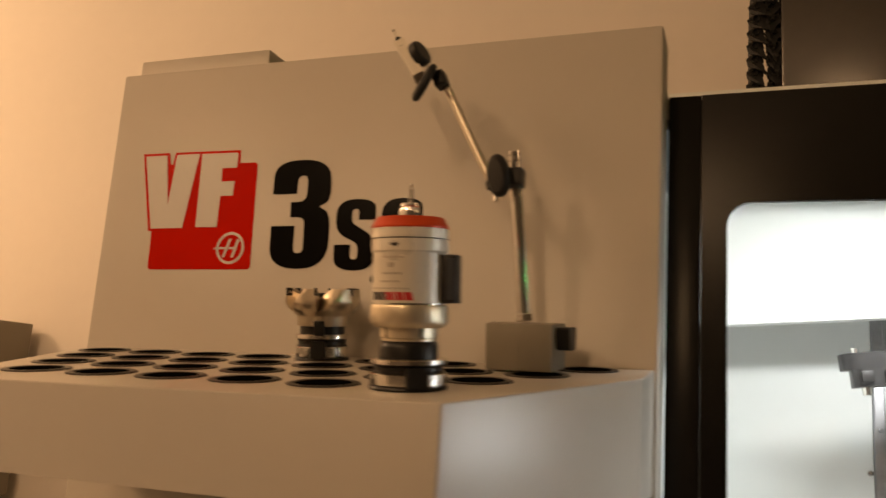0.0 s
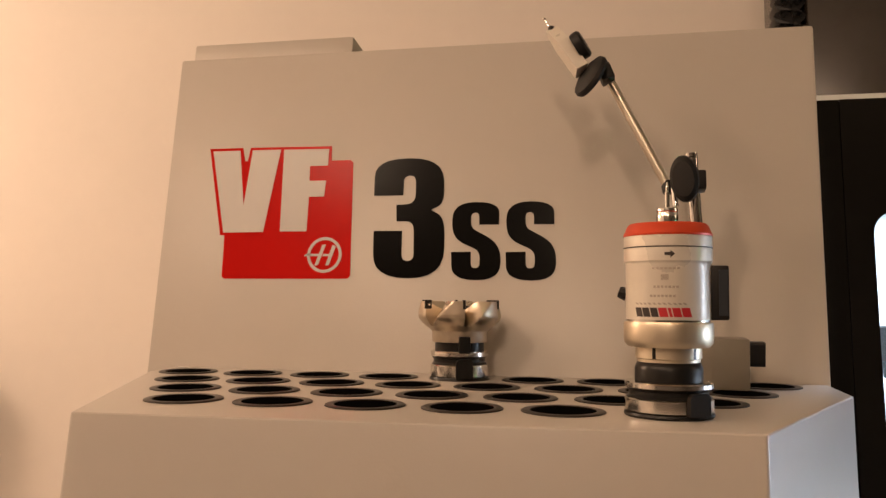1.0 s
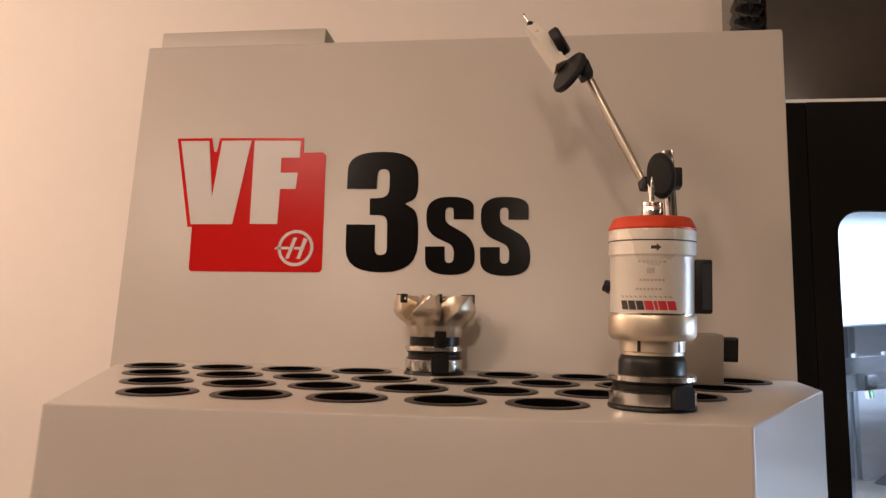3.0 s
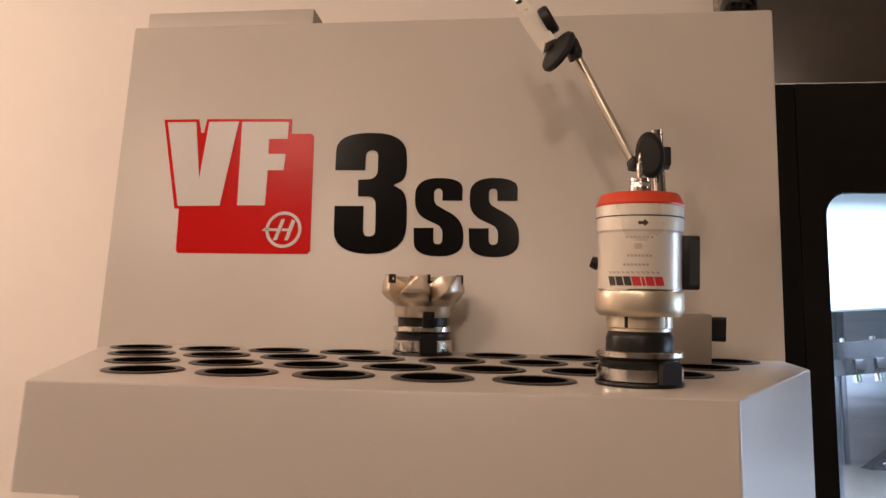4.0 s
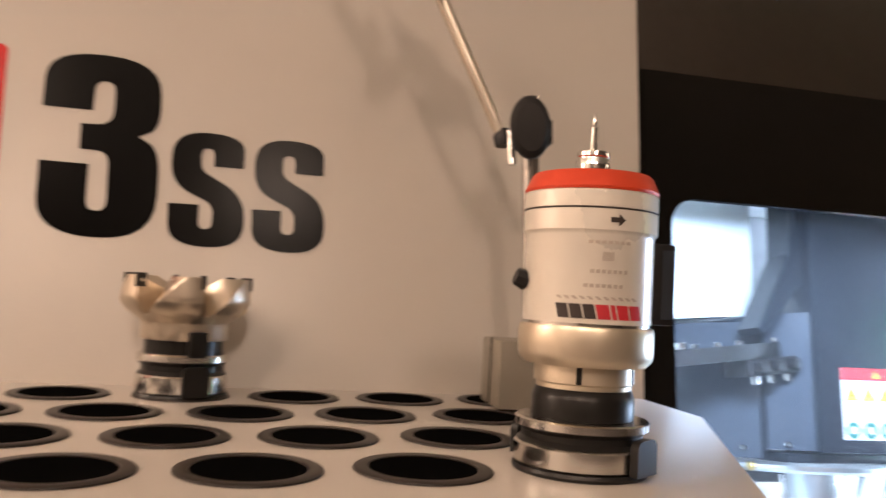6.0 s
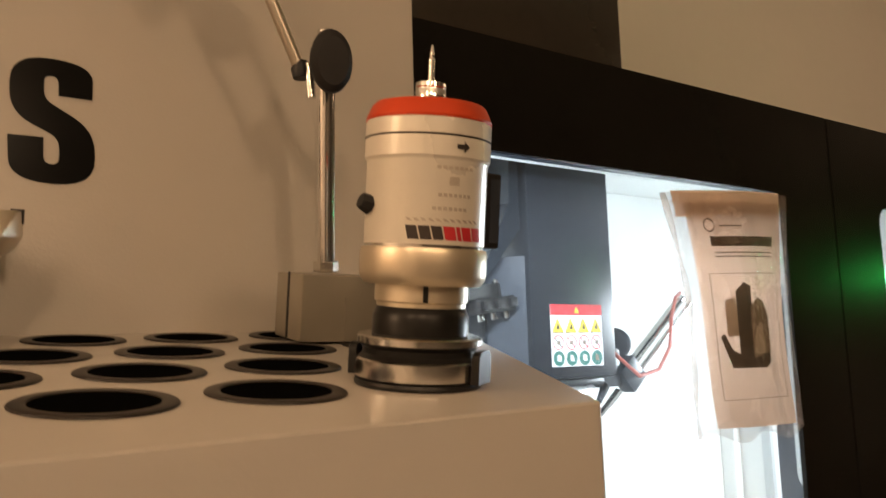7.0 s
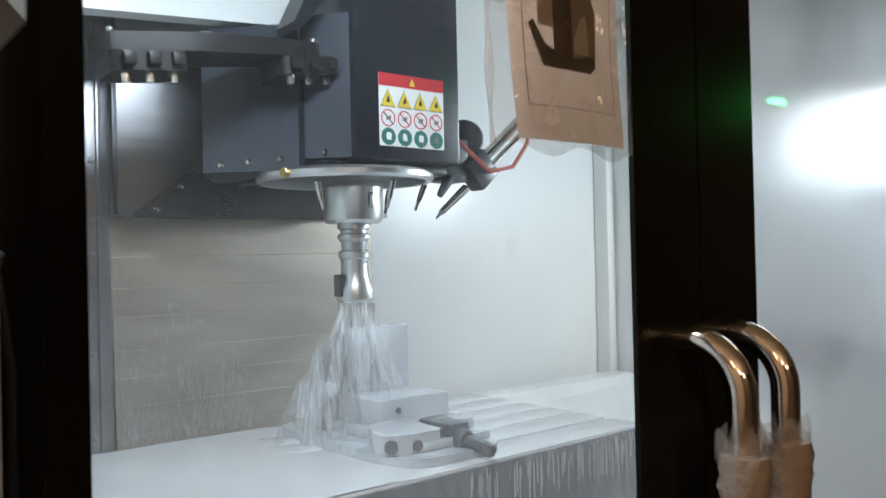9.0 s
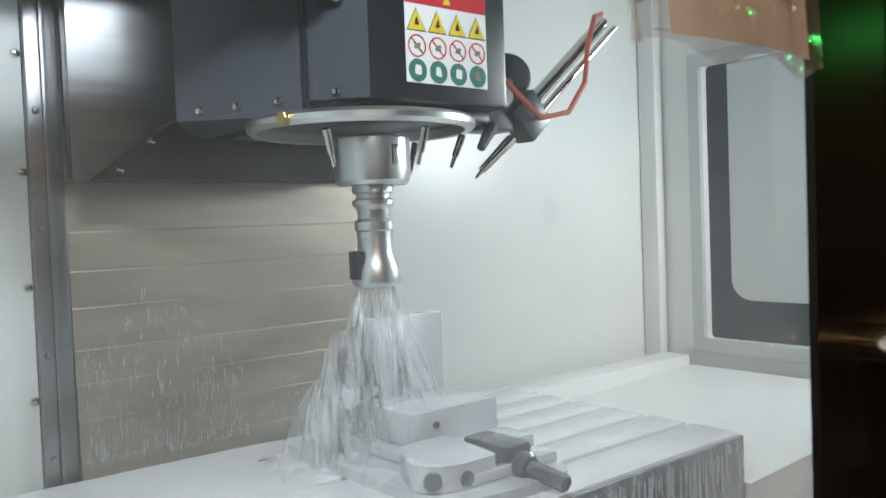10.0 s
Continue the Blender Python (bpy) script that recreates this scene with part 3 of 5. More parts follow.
def spindle_head():
    e = empty("spindle_head", (0.70, 1.7, 1.42), "dark blue-grey enamelled spindle head with warning sticker", "machine head")
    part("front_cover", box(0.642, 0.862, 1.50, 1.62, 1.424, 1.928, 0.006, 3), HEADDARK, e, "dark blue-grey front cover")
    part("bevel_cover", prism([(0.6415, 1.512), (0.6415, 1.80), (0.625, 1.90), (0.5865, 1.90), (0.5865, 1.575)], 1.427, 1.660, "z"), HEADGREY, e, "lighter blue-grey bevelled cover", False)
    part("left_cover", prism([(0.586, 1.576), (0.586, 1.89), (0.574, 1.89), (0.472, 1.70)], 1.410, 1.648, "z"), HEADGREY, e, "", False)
    part("cover_seam", box(0.5835, 0.5885, 1.568, 1.578, 1.412, 1.646), HEADDARK, e)
    part("rear_plate", box(0.399, 0.99, 1.905, 1.935, 1.352, 1.928, 0.002), BRUSHED, e, "brushed stainless rear plate with splashes")
    part("skirt", prism([(0.524, 1.430), (0.86, 1.430), (0.86, 1.346), (0.418, 1.346)], 1.85, 1.904, "y"), RUBBER, e, "dark tapered skirt under the head", False)
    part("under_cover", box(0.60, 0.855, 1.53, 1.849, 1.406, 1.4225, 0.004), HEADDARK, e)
    for x, y, z in ((0.492, 1.676, 1.422), (0.525, 1.640, 1.425), (0.562, 1.600, 1.428), (0.612, 1.544, 1.436), (0.492, 1.848, 1.400), (0.446, 1.848, 1.358)):
        part("bolt", lathe([(0, 0.006), (0.004, 0.005), (0.0055, 0)], 12, None, Matrix.Translation((x, y, z)) @ Matrix.Rotation(math.pi / 2, 4, "X")), CHROME, e)
    cx, cy = 0.700, 1.60
    # nose, holder and tool hang on one axis
    T = Matrix.Translation((cx, cy, 1.324)) @ Matrix.Diagonal((0.87, 0.87, 0.907, 1)) @ Matrix.Translation((0, 0, -1.312))
    T2 = Matrix.Translation((cx - 0.014, cy, 0.012))
    part("coolant_ring", lathe([(0.138, 1.396), (0.147, 1.397), (0.152, 1.392), (0.152, 1.385), (0.147, 1.380), (0.138, 1.381), (0.138, 1.396)], 56, None, T2), WETSTEEL, e, "bright ring of coolant nozzles")
    part("ring_plug", rod((0.550, 1.551, 1.400), (0.536, 1.546, 1.400), 0.008, 8), BRASS, e)
    part("spindle_nose", lathe([(0, 1.379), (0.060, 1.379), (0.060, 1.33), (0.058, 1.318), (0.053, 1.312), (0, 1.312)], 44, None, T), WETSTEEL, e, "bright ground spindle nose")
    part("drive_key", box(cx - 0.006, cx + 0.006, cy - 0.0545, cy - 0.048, 1.348, 1.375, 0.003), CHROME, e)
    for k in range(5):
        a = radians(-150 + 58 * k)
        p0 = Vector((cx + 0.125 * math.cos(a), cy + 0.125 * math.sin(a), 1.389))
        p1 = p0 + Vector((-0.012 * math.cos(a), -0.012 * math.sin(a), -0.030))
        n = part("nozzle", rod(p0, p1, 0.0055, 12, 0.0045), CHROME, e)
        part("nozzle_tip", rod(p1, p1 + (p1 - p0) * 0.5, 0.0028, 10), CHROME, n)
    # holder and tool in the spindle
    t = part("tool_holder", lathe([(0, 1.312), (0.031, 1.312), (0.033, 1.308), (0.033, 1.302), (0.027, 1.298), (0.027, 1.293), (0.033, 1.289), (0.033, 1.283), (0.026, 1.276), (0.025, 1.262), (0.031, 1.258), (0.031, 1.246), (0.028, 1.243), (0.028, 1.234), (0, 1.234)], 36, None, T), WETSTEEL, e, "wet steel tool holder")
    part("holder_body", lathe([(0, 1.2335), (0.027, 1.2335), (0.028, 1.222), (0.0285, 1.21), (0.034, 1.196), (0.038, 1.184), (0.038, 1.168), (0.034, 1.162), (0, 1.162)], 36, None, T), WETSTEEL, t)
    part("sensor_block", box(cx - 0.037, cx - 0.024, cy - 0.011, cy + 0.011, 1.198, 1.236, 0.003), PLASTIC, t)
    return e


spindle_head()


def warning_sticker():
    e = empty("warning_sticker", (0.756, 1.4995, 1.506), "white warning sticker with red header and pictograms", "sticker")
    x0, x1, z0, z1, y = 0.688, 0.824, 1.447, 1.567, 1.4993
    w, h = x1 - x0, z1 - z0
    part("backing", box(x0, x1, y - 0.0006, y, z0, z1), STICKER, e)
    part("header", box(x0, x1, y - 0.0012, y - 0.0007, z1 - 0.021, z1), STRED, e, "red header bar")

    def tri(cx, cz, s, m, d, name):
        part(name, prism([(cx - s, cz - s * 0.9), (cx + s, cz - s * 0.9), (cx, cz + s)], y - d, y - d + 0.0004), m, e, "", False)

    def disc(cx, cz, r, m, d, name, inner=0):
        bm = lathe([(inner, 0), (r, 0), (r, 0.0004), (inner, 0.0004), (inner, 0)] if inner else [(0, 0), (r, 0), (r, 0.0004), (0, 0.0004)], 24, None, Matrix.Translation((cx, y - d + 0.0004, cz)) @ Matrix.Rotation(math.pi / 2, 4, "X"))
        part(name, bm, m, e)
    tri((x0 + x1) / 2, z1 - 0.0108, 0.0065, STYELLOW, 0.0017, "pictogram")
    for k in range(4):
        cx = x0 + w * (0.13 + 0.247 * k)
        tri(cx, z0 + h * 0.655, 0.0155, INK, 0.0011, "pictogram")
        tri(cx, z0 + h * 0.655, 0.0142, STYELLOW, 0.0016, "pictogram")
        bm = prism(rounded([(cx - 0.004, z0 + h * 0.60, 0.002), (cx + 0.004, z0 + h * 0.60, 0.002), (cx + 0.002 * (k % 2), z0 + h * 0.70, 0.002)]), y - 0.0021, y - 0.0017)
        part("pictogram", bm, INK, e, "", False)
        disc(cx, z0 + h * 0.385, 0.0143, STRED, 0.0012, "pictogram", 0.0124)
        bm = prism([(cx - 0.0095, z0 + h * 0.385 + 0.0080), (cx - 0.0080, z0 + h * 0.385 + 0.0095), (cx + 0.0095, z0 + h * 0.385 - 0.0080), (cx + 0.0080, z0 + h * 0.385 - 0.0095)], y - 0.0012, y - 0.0008)
        part("pictogram", bm, INK if k == 0 else STRED, e, "", False)
        bm = prism(rounded([(cx - 0.006, z0 + h * 0.36, 0.002), (cx + 0.003, z0 + h * 0.35, 0.002), (cx + 0.006, z0 + h * 0.42, 0.003), (cx - 0.002, z0 + h * 0.41, 0.002)]), y - 0.0018, y - 0.0014)
        part("pictogram", bm, INKMID, e, "", False)
        disc(cx, z0 + h * 0.13, 0.0145, STGREEN, 0.0012, "pictogram")
        bm = prism(rounded([(cx - 0.005, z0 + h * 0.09, 0.003), (cx + 0.005, z0 + h * 0.08, 0.002), (cx + 0.006 - 0.003 * (k % 2), z0 + h * 0.18, 0.004), (cx - 0.004, z0 + h * 0.19, 0.003)]), y - 0.0018, y - 0.0014)
        part("pictogram", bm, STICKER if k < 3 else INKMID, e, "", False)


warning_sticker()


def air_nozzle_arm():
    e = empty("coolant_nozzle_arm", (0.95, 1.55, 1.42), "adjustable steel spray nozzle arm with red hose", "nozzle arm")
    part("bracket", moved(box(-0.028, 0.028, -0.02, 0.02, -0.03, 0.03, 0.006), Matrix.Translation((0.955, 1.56, 1.425)) @ Matrix.Rotation(radians(-42), 4, "Y")), HEADMID, e)
    part("mount_plate", box(0.859, 0.925, 1.55, 1.60, 1.40, 1.48, 0.005), HEADMID, e)
    part("lance", rod((0.925, 1.56, 1.39), (0.862, 1.558, 1.343), 0.0085, 16, 0.006), STEEL, e)
    part("lance_tip", rod((0.880, 1.558, 1.357), (0.850, 1.558, 1.332), 0.0045, 12, 0.002), CHROME, e)
    part("cylinder", rod((0.965, 1.565, 1.44), (1.150, 1.565, 1.592), 0.011, 18), STEEL, e, "bright steel cylinder")
    part("side_rod", rod((0.975, 1.545, 1.432), (1.155, 1.545, 1.580), 0.005, 12), STEEL, e)
    hose = [Vector((1.135, 1.555, 1.602)), Vector((1.10, 1.54, 1.59)), Vector((1.07, 1.53, 1.54)), Vector((1.06, 1.53, 1.48)), Vector((1.02, 1.53, 1.432)), Vector((0.96, 1.53, 1.42)), Vector((0.90, 1.53, 1.46)), Vector((0.87, 1.54, 1.49))]
    part("hose", tube(hose, 0.0042, 10), HOSERED, e, "thin red hose")
    part("float_lamp", lathe([(0, 0), (0.034, 0), (0.036, 0.004), (0.036, 0.02), (0.030, 0.026), (0, 0.026)], 30, None, along((0.962, 1.60, 1.490), (0.36, 1.15, 1.42))[0]), HEADMID, e, "round grey lamp head")
    part("small_nozzle", rod((0.872, 1.545, 1.405), (0.845, 1.54, 1.372), 0.010, 14, 0.006), HEADMID, e)


air_nozzle_arm()


def tool_arm():
    """The swing arm of the tool changer, far back at the upper left."""
    e = empty("tool_changer_arm", (0.35, 1.6, 1.6), "dark double tool changer arm with grippers", "tool changer")
    m = Matrix.Translation((0.44, 1.555, 1.576)) @ Matrix.Rotation(radians(-7), 4, "Y") @ Matrix.Rotation(radians(5), 4, "Z")
    part("arm", moved(prism(rounded([(-0.19, -0.03, 0.02), (-0.05, -0.055, 0.03), (0.06, -0.05, 0.03), (0.17, -0.03, 0.02), (0.17, 0.03, 0.02), (0.0, 0.06, 0.04), (-0.19, 0.03, 0.02)]), -0.012, 0.014, "z"), m), PLASTIC, e, "", False)
    for s_ in (-1, 1):
        g = part("gripper", moved(prism(rounded([(s_ * 0.13 - 0.055, -0.05, 0.02), (s_ * 0.13 + 0.05, -0.055, 0.02), (s_ * 0.13 + 0.06, 0.04, 0.02), (s_ * 0.13 - 0.04, 0.05, 0.02)]), -0.040, -0.0125, "z"), m), PLASTIC, e, "", False)
        for k in (-1, 0, 1):
            part("gripper_bolt", moved(rod((s_ * 0.13 + 0.034 * k, -0.035, -0.0405), (s_ * 0.13 + 0.034 * k, -0.035, -0.054), 0.0065, 12), m), STEEL, g)
            part("gripper_clip", moved(box(s_ * 0.13 + 0.034 * k - 0.010, s_ * 0.13 + 0.034 * k + 0.008, -0.062, -0.052, -0.034, -0.016, 0.003), m), PLASTIC, g)
    part("hub", moved(rod((-0.02, 0, 0.027), (-0.02, 0, 0.0145), 0.012, 24), m), CHROME, e, "polished hub")
    part("cover", prism([(0.0, 1.618), (0.635, 1.668), (0.635, 1.927), (0.0, 1.927)], 1.66, 1.70, "y"), INNERWHITE, e, "pale cover plate over the arm", False)
    part("strut", prism([(0.545, 1.630), (0.551, 1.619), (0.560, 1.624), (0.635, 1.712), (0.635, 1.928), (0.618, 1.928), (0.610, 1.762)], 1.515, 1.575, "y"), HEADDARK, e, "dark slanted strut widening upwards", False)
    for k in range(7):
        x = 0.27 + 0.055 * k
        part("arm_screw", moved(rod((x - 0.44, -0.02 + 0.012 * (k % 3), 0.0142), (x - 0.44, -0.02 + 0.012 * (k % 3), 0.022), 0.005, 10), m), CHROME, e)


tool_arm()


def machine_table():
    e = empty("machine_table", (0.5, 1.55, 0.7), "slotted iron machine table white with coolant", "machine table")
    X0, X1, Y0, Y1, Z = -0.08, 1.115, 1.312, 1.77, 0.958
    slots = [1.395, 1.470, 1.545, 1.620, 1.695]
    part("table_body", box(X0, X1, Y0, Y1, 0.86, Z - 0.022, 0.003), TABLESIDE, e)
    edges = [Y0] + slots + [Y1]
    for k in range(len(edges) - 1):
        a = edges[k] + (0.0055 if k else 0)
        b = edges[k + 1] - (0.0055 if k < len(edges) - 2 else 0)
        part("table_land", box(X0, X1, a, b, Z - 0.0218, Z, 0.003), TABLEMAT, e)
    # slot floors: iron with the slot's shadow put into its colour
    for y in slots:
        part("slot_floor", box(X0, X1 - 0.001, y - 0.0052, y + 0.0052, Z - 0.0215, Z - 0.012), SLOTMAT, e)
    part("table_front", box(X0, X1, Y0 - 0.006, Y0 - 0.0005, 0.80, Z - 0.004, 0.002), TABLESIDE, e, "dripping wet table edge")
    s = empty("chip_cover", (1.2, 1.5, 0.70), "sloped white chip cover beside the table", "cover")
    part("sheet", prism([(1.12, 0.885), (1.76, 0.905), (1.76, 0.70), (1.12, 0.70)], 1.30, 1.82, "y"), INNERWHITE, s, "", False)
    part("fold", box(1.12, 1.76, 1.822, 1.90, 0.70, 0.93, 0.01), INNERWHITE, s)
    r = empty("way_cover", (0.7, 1.86, 0.70), "pale way cover behind the table", "cover")
    part("sheet", prism([(1.775, 0.93), (1.90, 0.905), (1.90, 0.70), (1.775, 0.70)], -0.09, 1.10, "x"), INNERWHITE, r, "", False)


machine_table()


def vise():
    e = empty("machine_vise", (0.72, 1.47, 0.958), "steel machine vise dripping with coolant on the table", "vise")
    part("base_plate", prism(rounded([(0.602, 1.40, 0.05), (0.640, 1.335, 0.05), (0.80, 1.335, 0.04), (0.81, 1.72, 0.04), (0.602, 1.72, 0.05)]), 0.9585, 0.972, "z"), VISEMAT, e, "", False)
    part("bed", box(0.655, 0.80, 1.37, 1.70, 0.9725, 0.986, 0.003), VISEMAT, e)
    part("fixed_jaw", box(0.676, 0.819, 1.508, 1.70, 0.9865, 1.030, 0.004, 2), VISEMAT, e)
    part("jaw_plate", box(0.676, 0.819, 1.497, 1.5075, 0.984, 1.031, 0.0015), VISEMAT, e, "wet ground jaw plate")
    part("jaw_bolt", rod((0.712, 1.498, 1.012), (0.712, 1.494, 1.012), 0.005, 12), VISEDARK, e)
    part("moving_jaw", prism(rounded([(0.600, 1.40, 0.03), (0.635, 1.372, 0.02), (0.702, 1.372, 0.008), (0.715, 1.478, 0.012), (0.640, 1.484, 0.03)]), 0.9725, 1.002, "z"), VISEMAT, e, "", False)
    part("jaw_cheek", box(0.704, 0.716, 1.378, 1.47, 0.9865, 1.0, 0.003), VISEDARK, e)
    # no hollows are cut: two solid dark discs paint the recesses' shade
    part("jaw_recess_dark", rod((0.622, 1.392, 0.986), (0.614, 1.382, 0.986), 0.0105, 20), VISEDARK, e)
    part("jaw_recess_dark", rod((0.655, 1.373, 0.984), (0.655, 1.3695, 0.984), 0.009, 20), VISEDARK, e)
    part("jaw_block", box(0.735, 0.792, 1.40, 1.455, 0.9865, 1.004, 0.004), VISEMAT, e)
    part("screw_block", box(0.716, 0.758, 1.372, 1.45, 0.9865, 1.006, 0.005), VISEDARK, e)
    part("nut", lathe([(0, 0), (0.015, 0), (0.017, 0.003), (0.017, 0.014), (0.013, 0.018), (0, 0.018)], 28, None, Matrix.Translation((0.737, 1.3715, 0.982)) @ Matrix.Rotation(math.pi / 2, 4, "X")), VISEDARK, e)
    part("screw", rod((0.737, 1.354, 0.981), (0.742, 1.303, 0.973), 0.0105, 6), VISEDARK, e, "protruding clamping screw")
    w = empty("workpiece", (0.70, 1.62, 1.03), "square grey metal workpiece standing in the vise", "workpiece")
    part("block", box(0.69, 0.812, 1.60, 1.625, 1.031, 1.142, 0.003), VISEMAT, w)
    part("block_step", box(0.62, 0.689, 1.585, 1.64, 1.031, 1.055, 0.003), VISEMAT, w)


vise()


def coolant():
    e = empty("coolant_spray", (0.695, 1.60, 1.16), "white coolant jets falling from the tool holder", "coolant", kind="stuff")
    rnd = random.Random(7)
    for k in range(26):
        a = 2 * math.pi * k / 26
        sp = rnd.uniform(0.018, 0.052)
        x0, y0 = 0.700 + 0.024 * math.cos(a), 1.60 + 0.024 * math.sin(a)
        x1, y1 = 0.694 + sp * math.cos(a), 1.60 + sp * math.sin(a)
        z1 = rnd.uniform(1.030, 1.05)
        wide = rnd.uniform(0.0016, 0.0042)
        pts = [(x0 + (x1 - x0) * t + 0.002 * math.sin(9 * t + k), y0 + (y1 - y0) * t, 1.190 + (z1 - 1.190) * (0.6 * t + 0.4 * t * t)) for t in [i / 8 for i in range(9)]]
        part("jet", tube(pts, lambda t, w=wide: 0.0011 + w * t, 8), SPLASH, e).visible_shadow = False
    for k in range(16):
        x, y = 0.622 + rnd.uniform(-0.030, 0.055), 1.57 + rnd.uniform(-0.02, 0.04)
        top, drop = rnd.uniform(1.05, 1.13), rnd.uniform(0.06, 0.11)
        part("jet", tube([(x + 0.004 * math.sin(3 * t + k), y, max(0.962, top - t * (drop + 0.03))) for t in [i / 6 for i in range(7)]], lambda t: 0.0010 + 0.0075 * t, 10), SPLASH, e).visible_shadow = False
    # drifting mist: thin uneven curtains round the jets and where the coolant runs off the vise
    for cx, cy, r0, r1, top, foot, seed in ((0.697, 1.60, 0.026, 0.050, 1.186, 1.032, 1), (0.694, 1.595, 0.034, 0.070, 1.165, 1.034, 2), (0.685, 1.59, 0.045, 0.095, 1.13, 1.02, 3), (0.628, 1.575, 0.020, 0.034, 1.125, 0.965, 4), (0.632, 1.575, 0.034, 0.062, 1.105, 0.964, 5), (0.655, 1.57, 0.08, 0.125, 1.06, 0.966, 6)):
        def veil(u, v, cx=cx, cy=cy, r0=r0, r1=r1, top=top, foot=foot, seed=seed):
            a = 2 * math.pi * u
            q = (r0 + (r1 - r0) * v) * (1 + 0.10 * math.sin(2 * a + seed) + 0.07 * math.sin(5 * a + 2 * seed) + 0.04 * math.sin(11 * a + 3 * seed + 4 * v))
            return (cx + q * math.cos(a), cy + 0.75 * q * math.sin(a), top - (top - foot) * v + 0.010 * math.sin(3 * a + seed) * (1 - v))
        part("spray_veil", grid_sheet(veil, 56, 12), HAZE if seed in (2, 3, 5, 6) else MIST, e).visible_shadow = False
    # milky coolant lying over the slots
    rp = random.Random(21)
    wob = [rp.uniform(-0.03, 0.03) for _ in range(40)]

    def flood(u, v):
        right = 0.60 + wob[int(v * 30) % 40] + 0.05 * math.sin(7 * v)
        return (-0.079 + (right + 0.079) * u, 1.3125 + 0.457 * v, 0.9586 + 0.0022 * (1 - u ** 6) + 0.0007 * math.sin(31 * u + 9 * v) * (1 - u))
    tagged(obj("coolant_film", grid_sheet(flood, 40, 30), TABLEMAT, True), "milky white coolant film lying on the table", "coolant", kind="stuff")
    fine = bmesh.new()
    for k in range(1500):
        a, q = rnd.uniform(0, 2 * math.pi), 0.15 * rnd.random() ** 0.8
        x, y = 0.665 + q * math.cos(a), 1.585 + 0.8 * q * math.sin(a)
        z = 1.02 + (0.13 - 0.5 * q) * rnd.random() ** 1.6
        rr = rnd.uniform(0.0004, 0.0011)
        bmesh.ops.create_cone(fine, cap_ends=False, segments=4, radius1=rr, radius2=0, depth=rr * 3, matrix=Matrix.Translation((x, y, z)))
    part("flying_drops", fine, DROPS, e)
    # drops and runs clinging to the way cover and the table edge
    d = bmesh.new()
    for k in range(560):
        x = rnd.uniform(0.405, 0.66)
        z = 0.93 + 0.27 * rnd.random() ** 1.7 * (1 - 0.6 * abs(x - 0.51) / 0.15 if abs(x - 0.51) < 0.15 else 0.4)
        n = rnd.choice((0.003, 0.004, 0.006, 0.012, 0.018))
        y = BY - 0.029
        rr = rnd.uniform(0.0003, 0.0009)
        vs = [d.verts.new((x + rr * u, y - rr * w, z + n * v)) for u, w, v in ((-1, 0, 0), (0, 1, 0.05), (1, 0, 0), (0.6, 0, 1), (0, 0.7, 0.95), (-0.6, 0, 1))]
        d.faces.new((vs[0], vs[1], vs[4], vs[5]))
        d.faces.new((vs[1], vs[2], vs[3], vs[4]))
    for k in range(90):
        x, n = rnd.uniform(0.70, 1.11), rnd.uniform(0.01, 0.06)
        rr, z = rnd.uniform(0.0008, 0.0018), 0.953 - rnd.uniform(0, 0.02)
        vs = [d.verts.new((x + rr * u, 1.3055 - rr * w, z - n * v)) for u, w, v in ((-1, 0, 0), (0, 1, 0.05), (1, 0, 0), (0.9, 0, 1), (0, 1.2, 1), (-0.9, 0, 1))]
        d.faces.new((vs[0], vs[1], vs[4], vs[5]))
        d.faces.new((vs[1], vs[2], vs[3], vs[4]))
    tagged(obj("coolant_drops", d, DROPS), "whitish coolant drops and runs", "coolant", kind="stuff")


coolant()


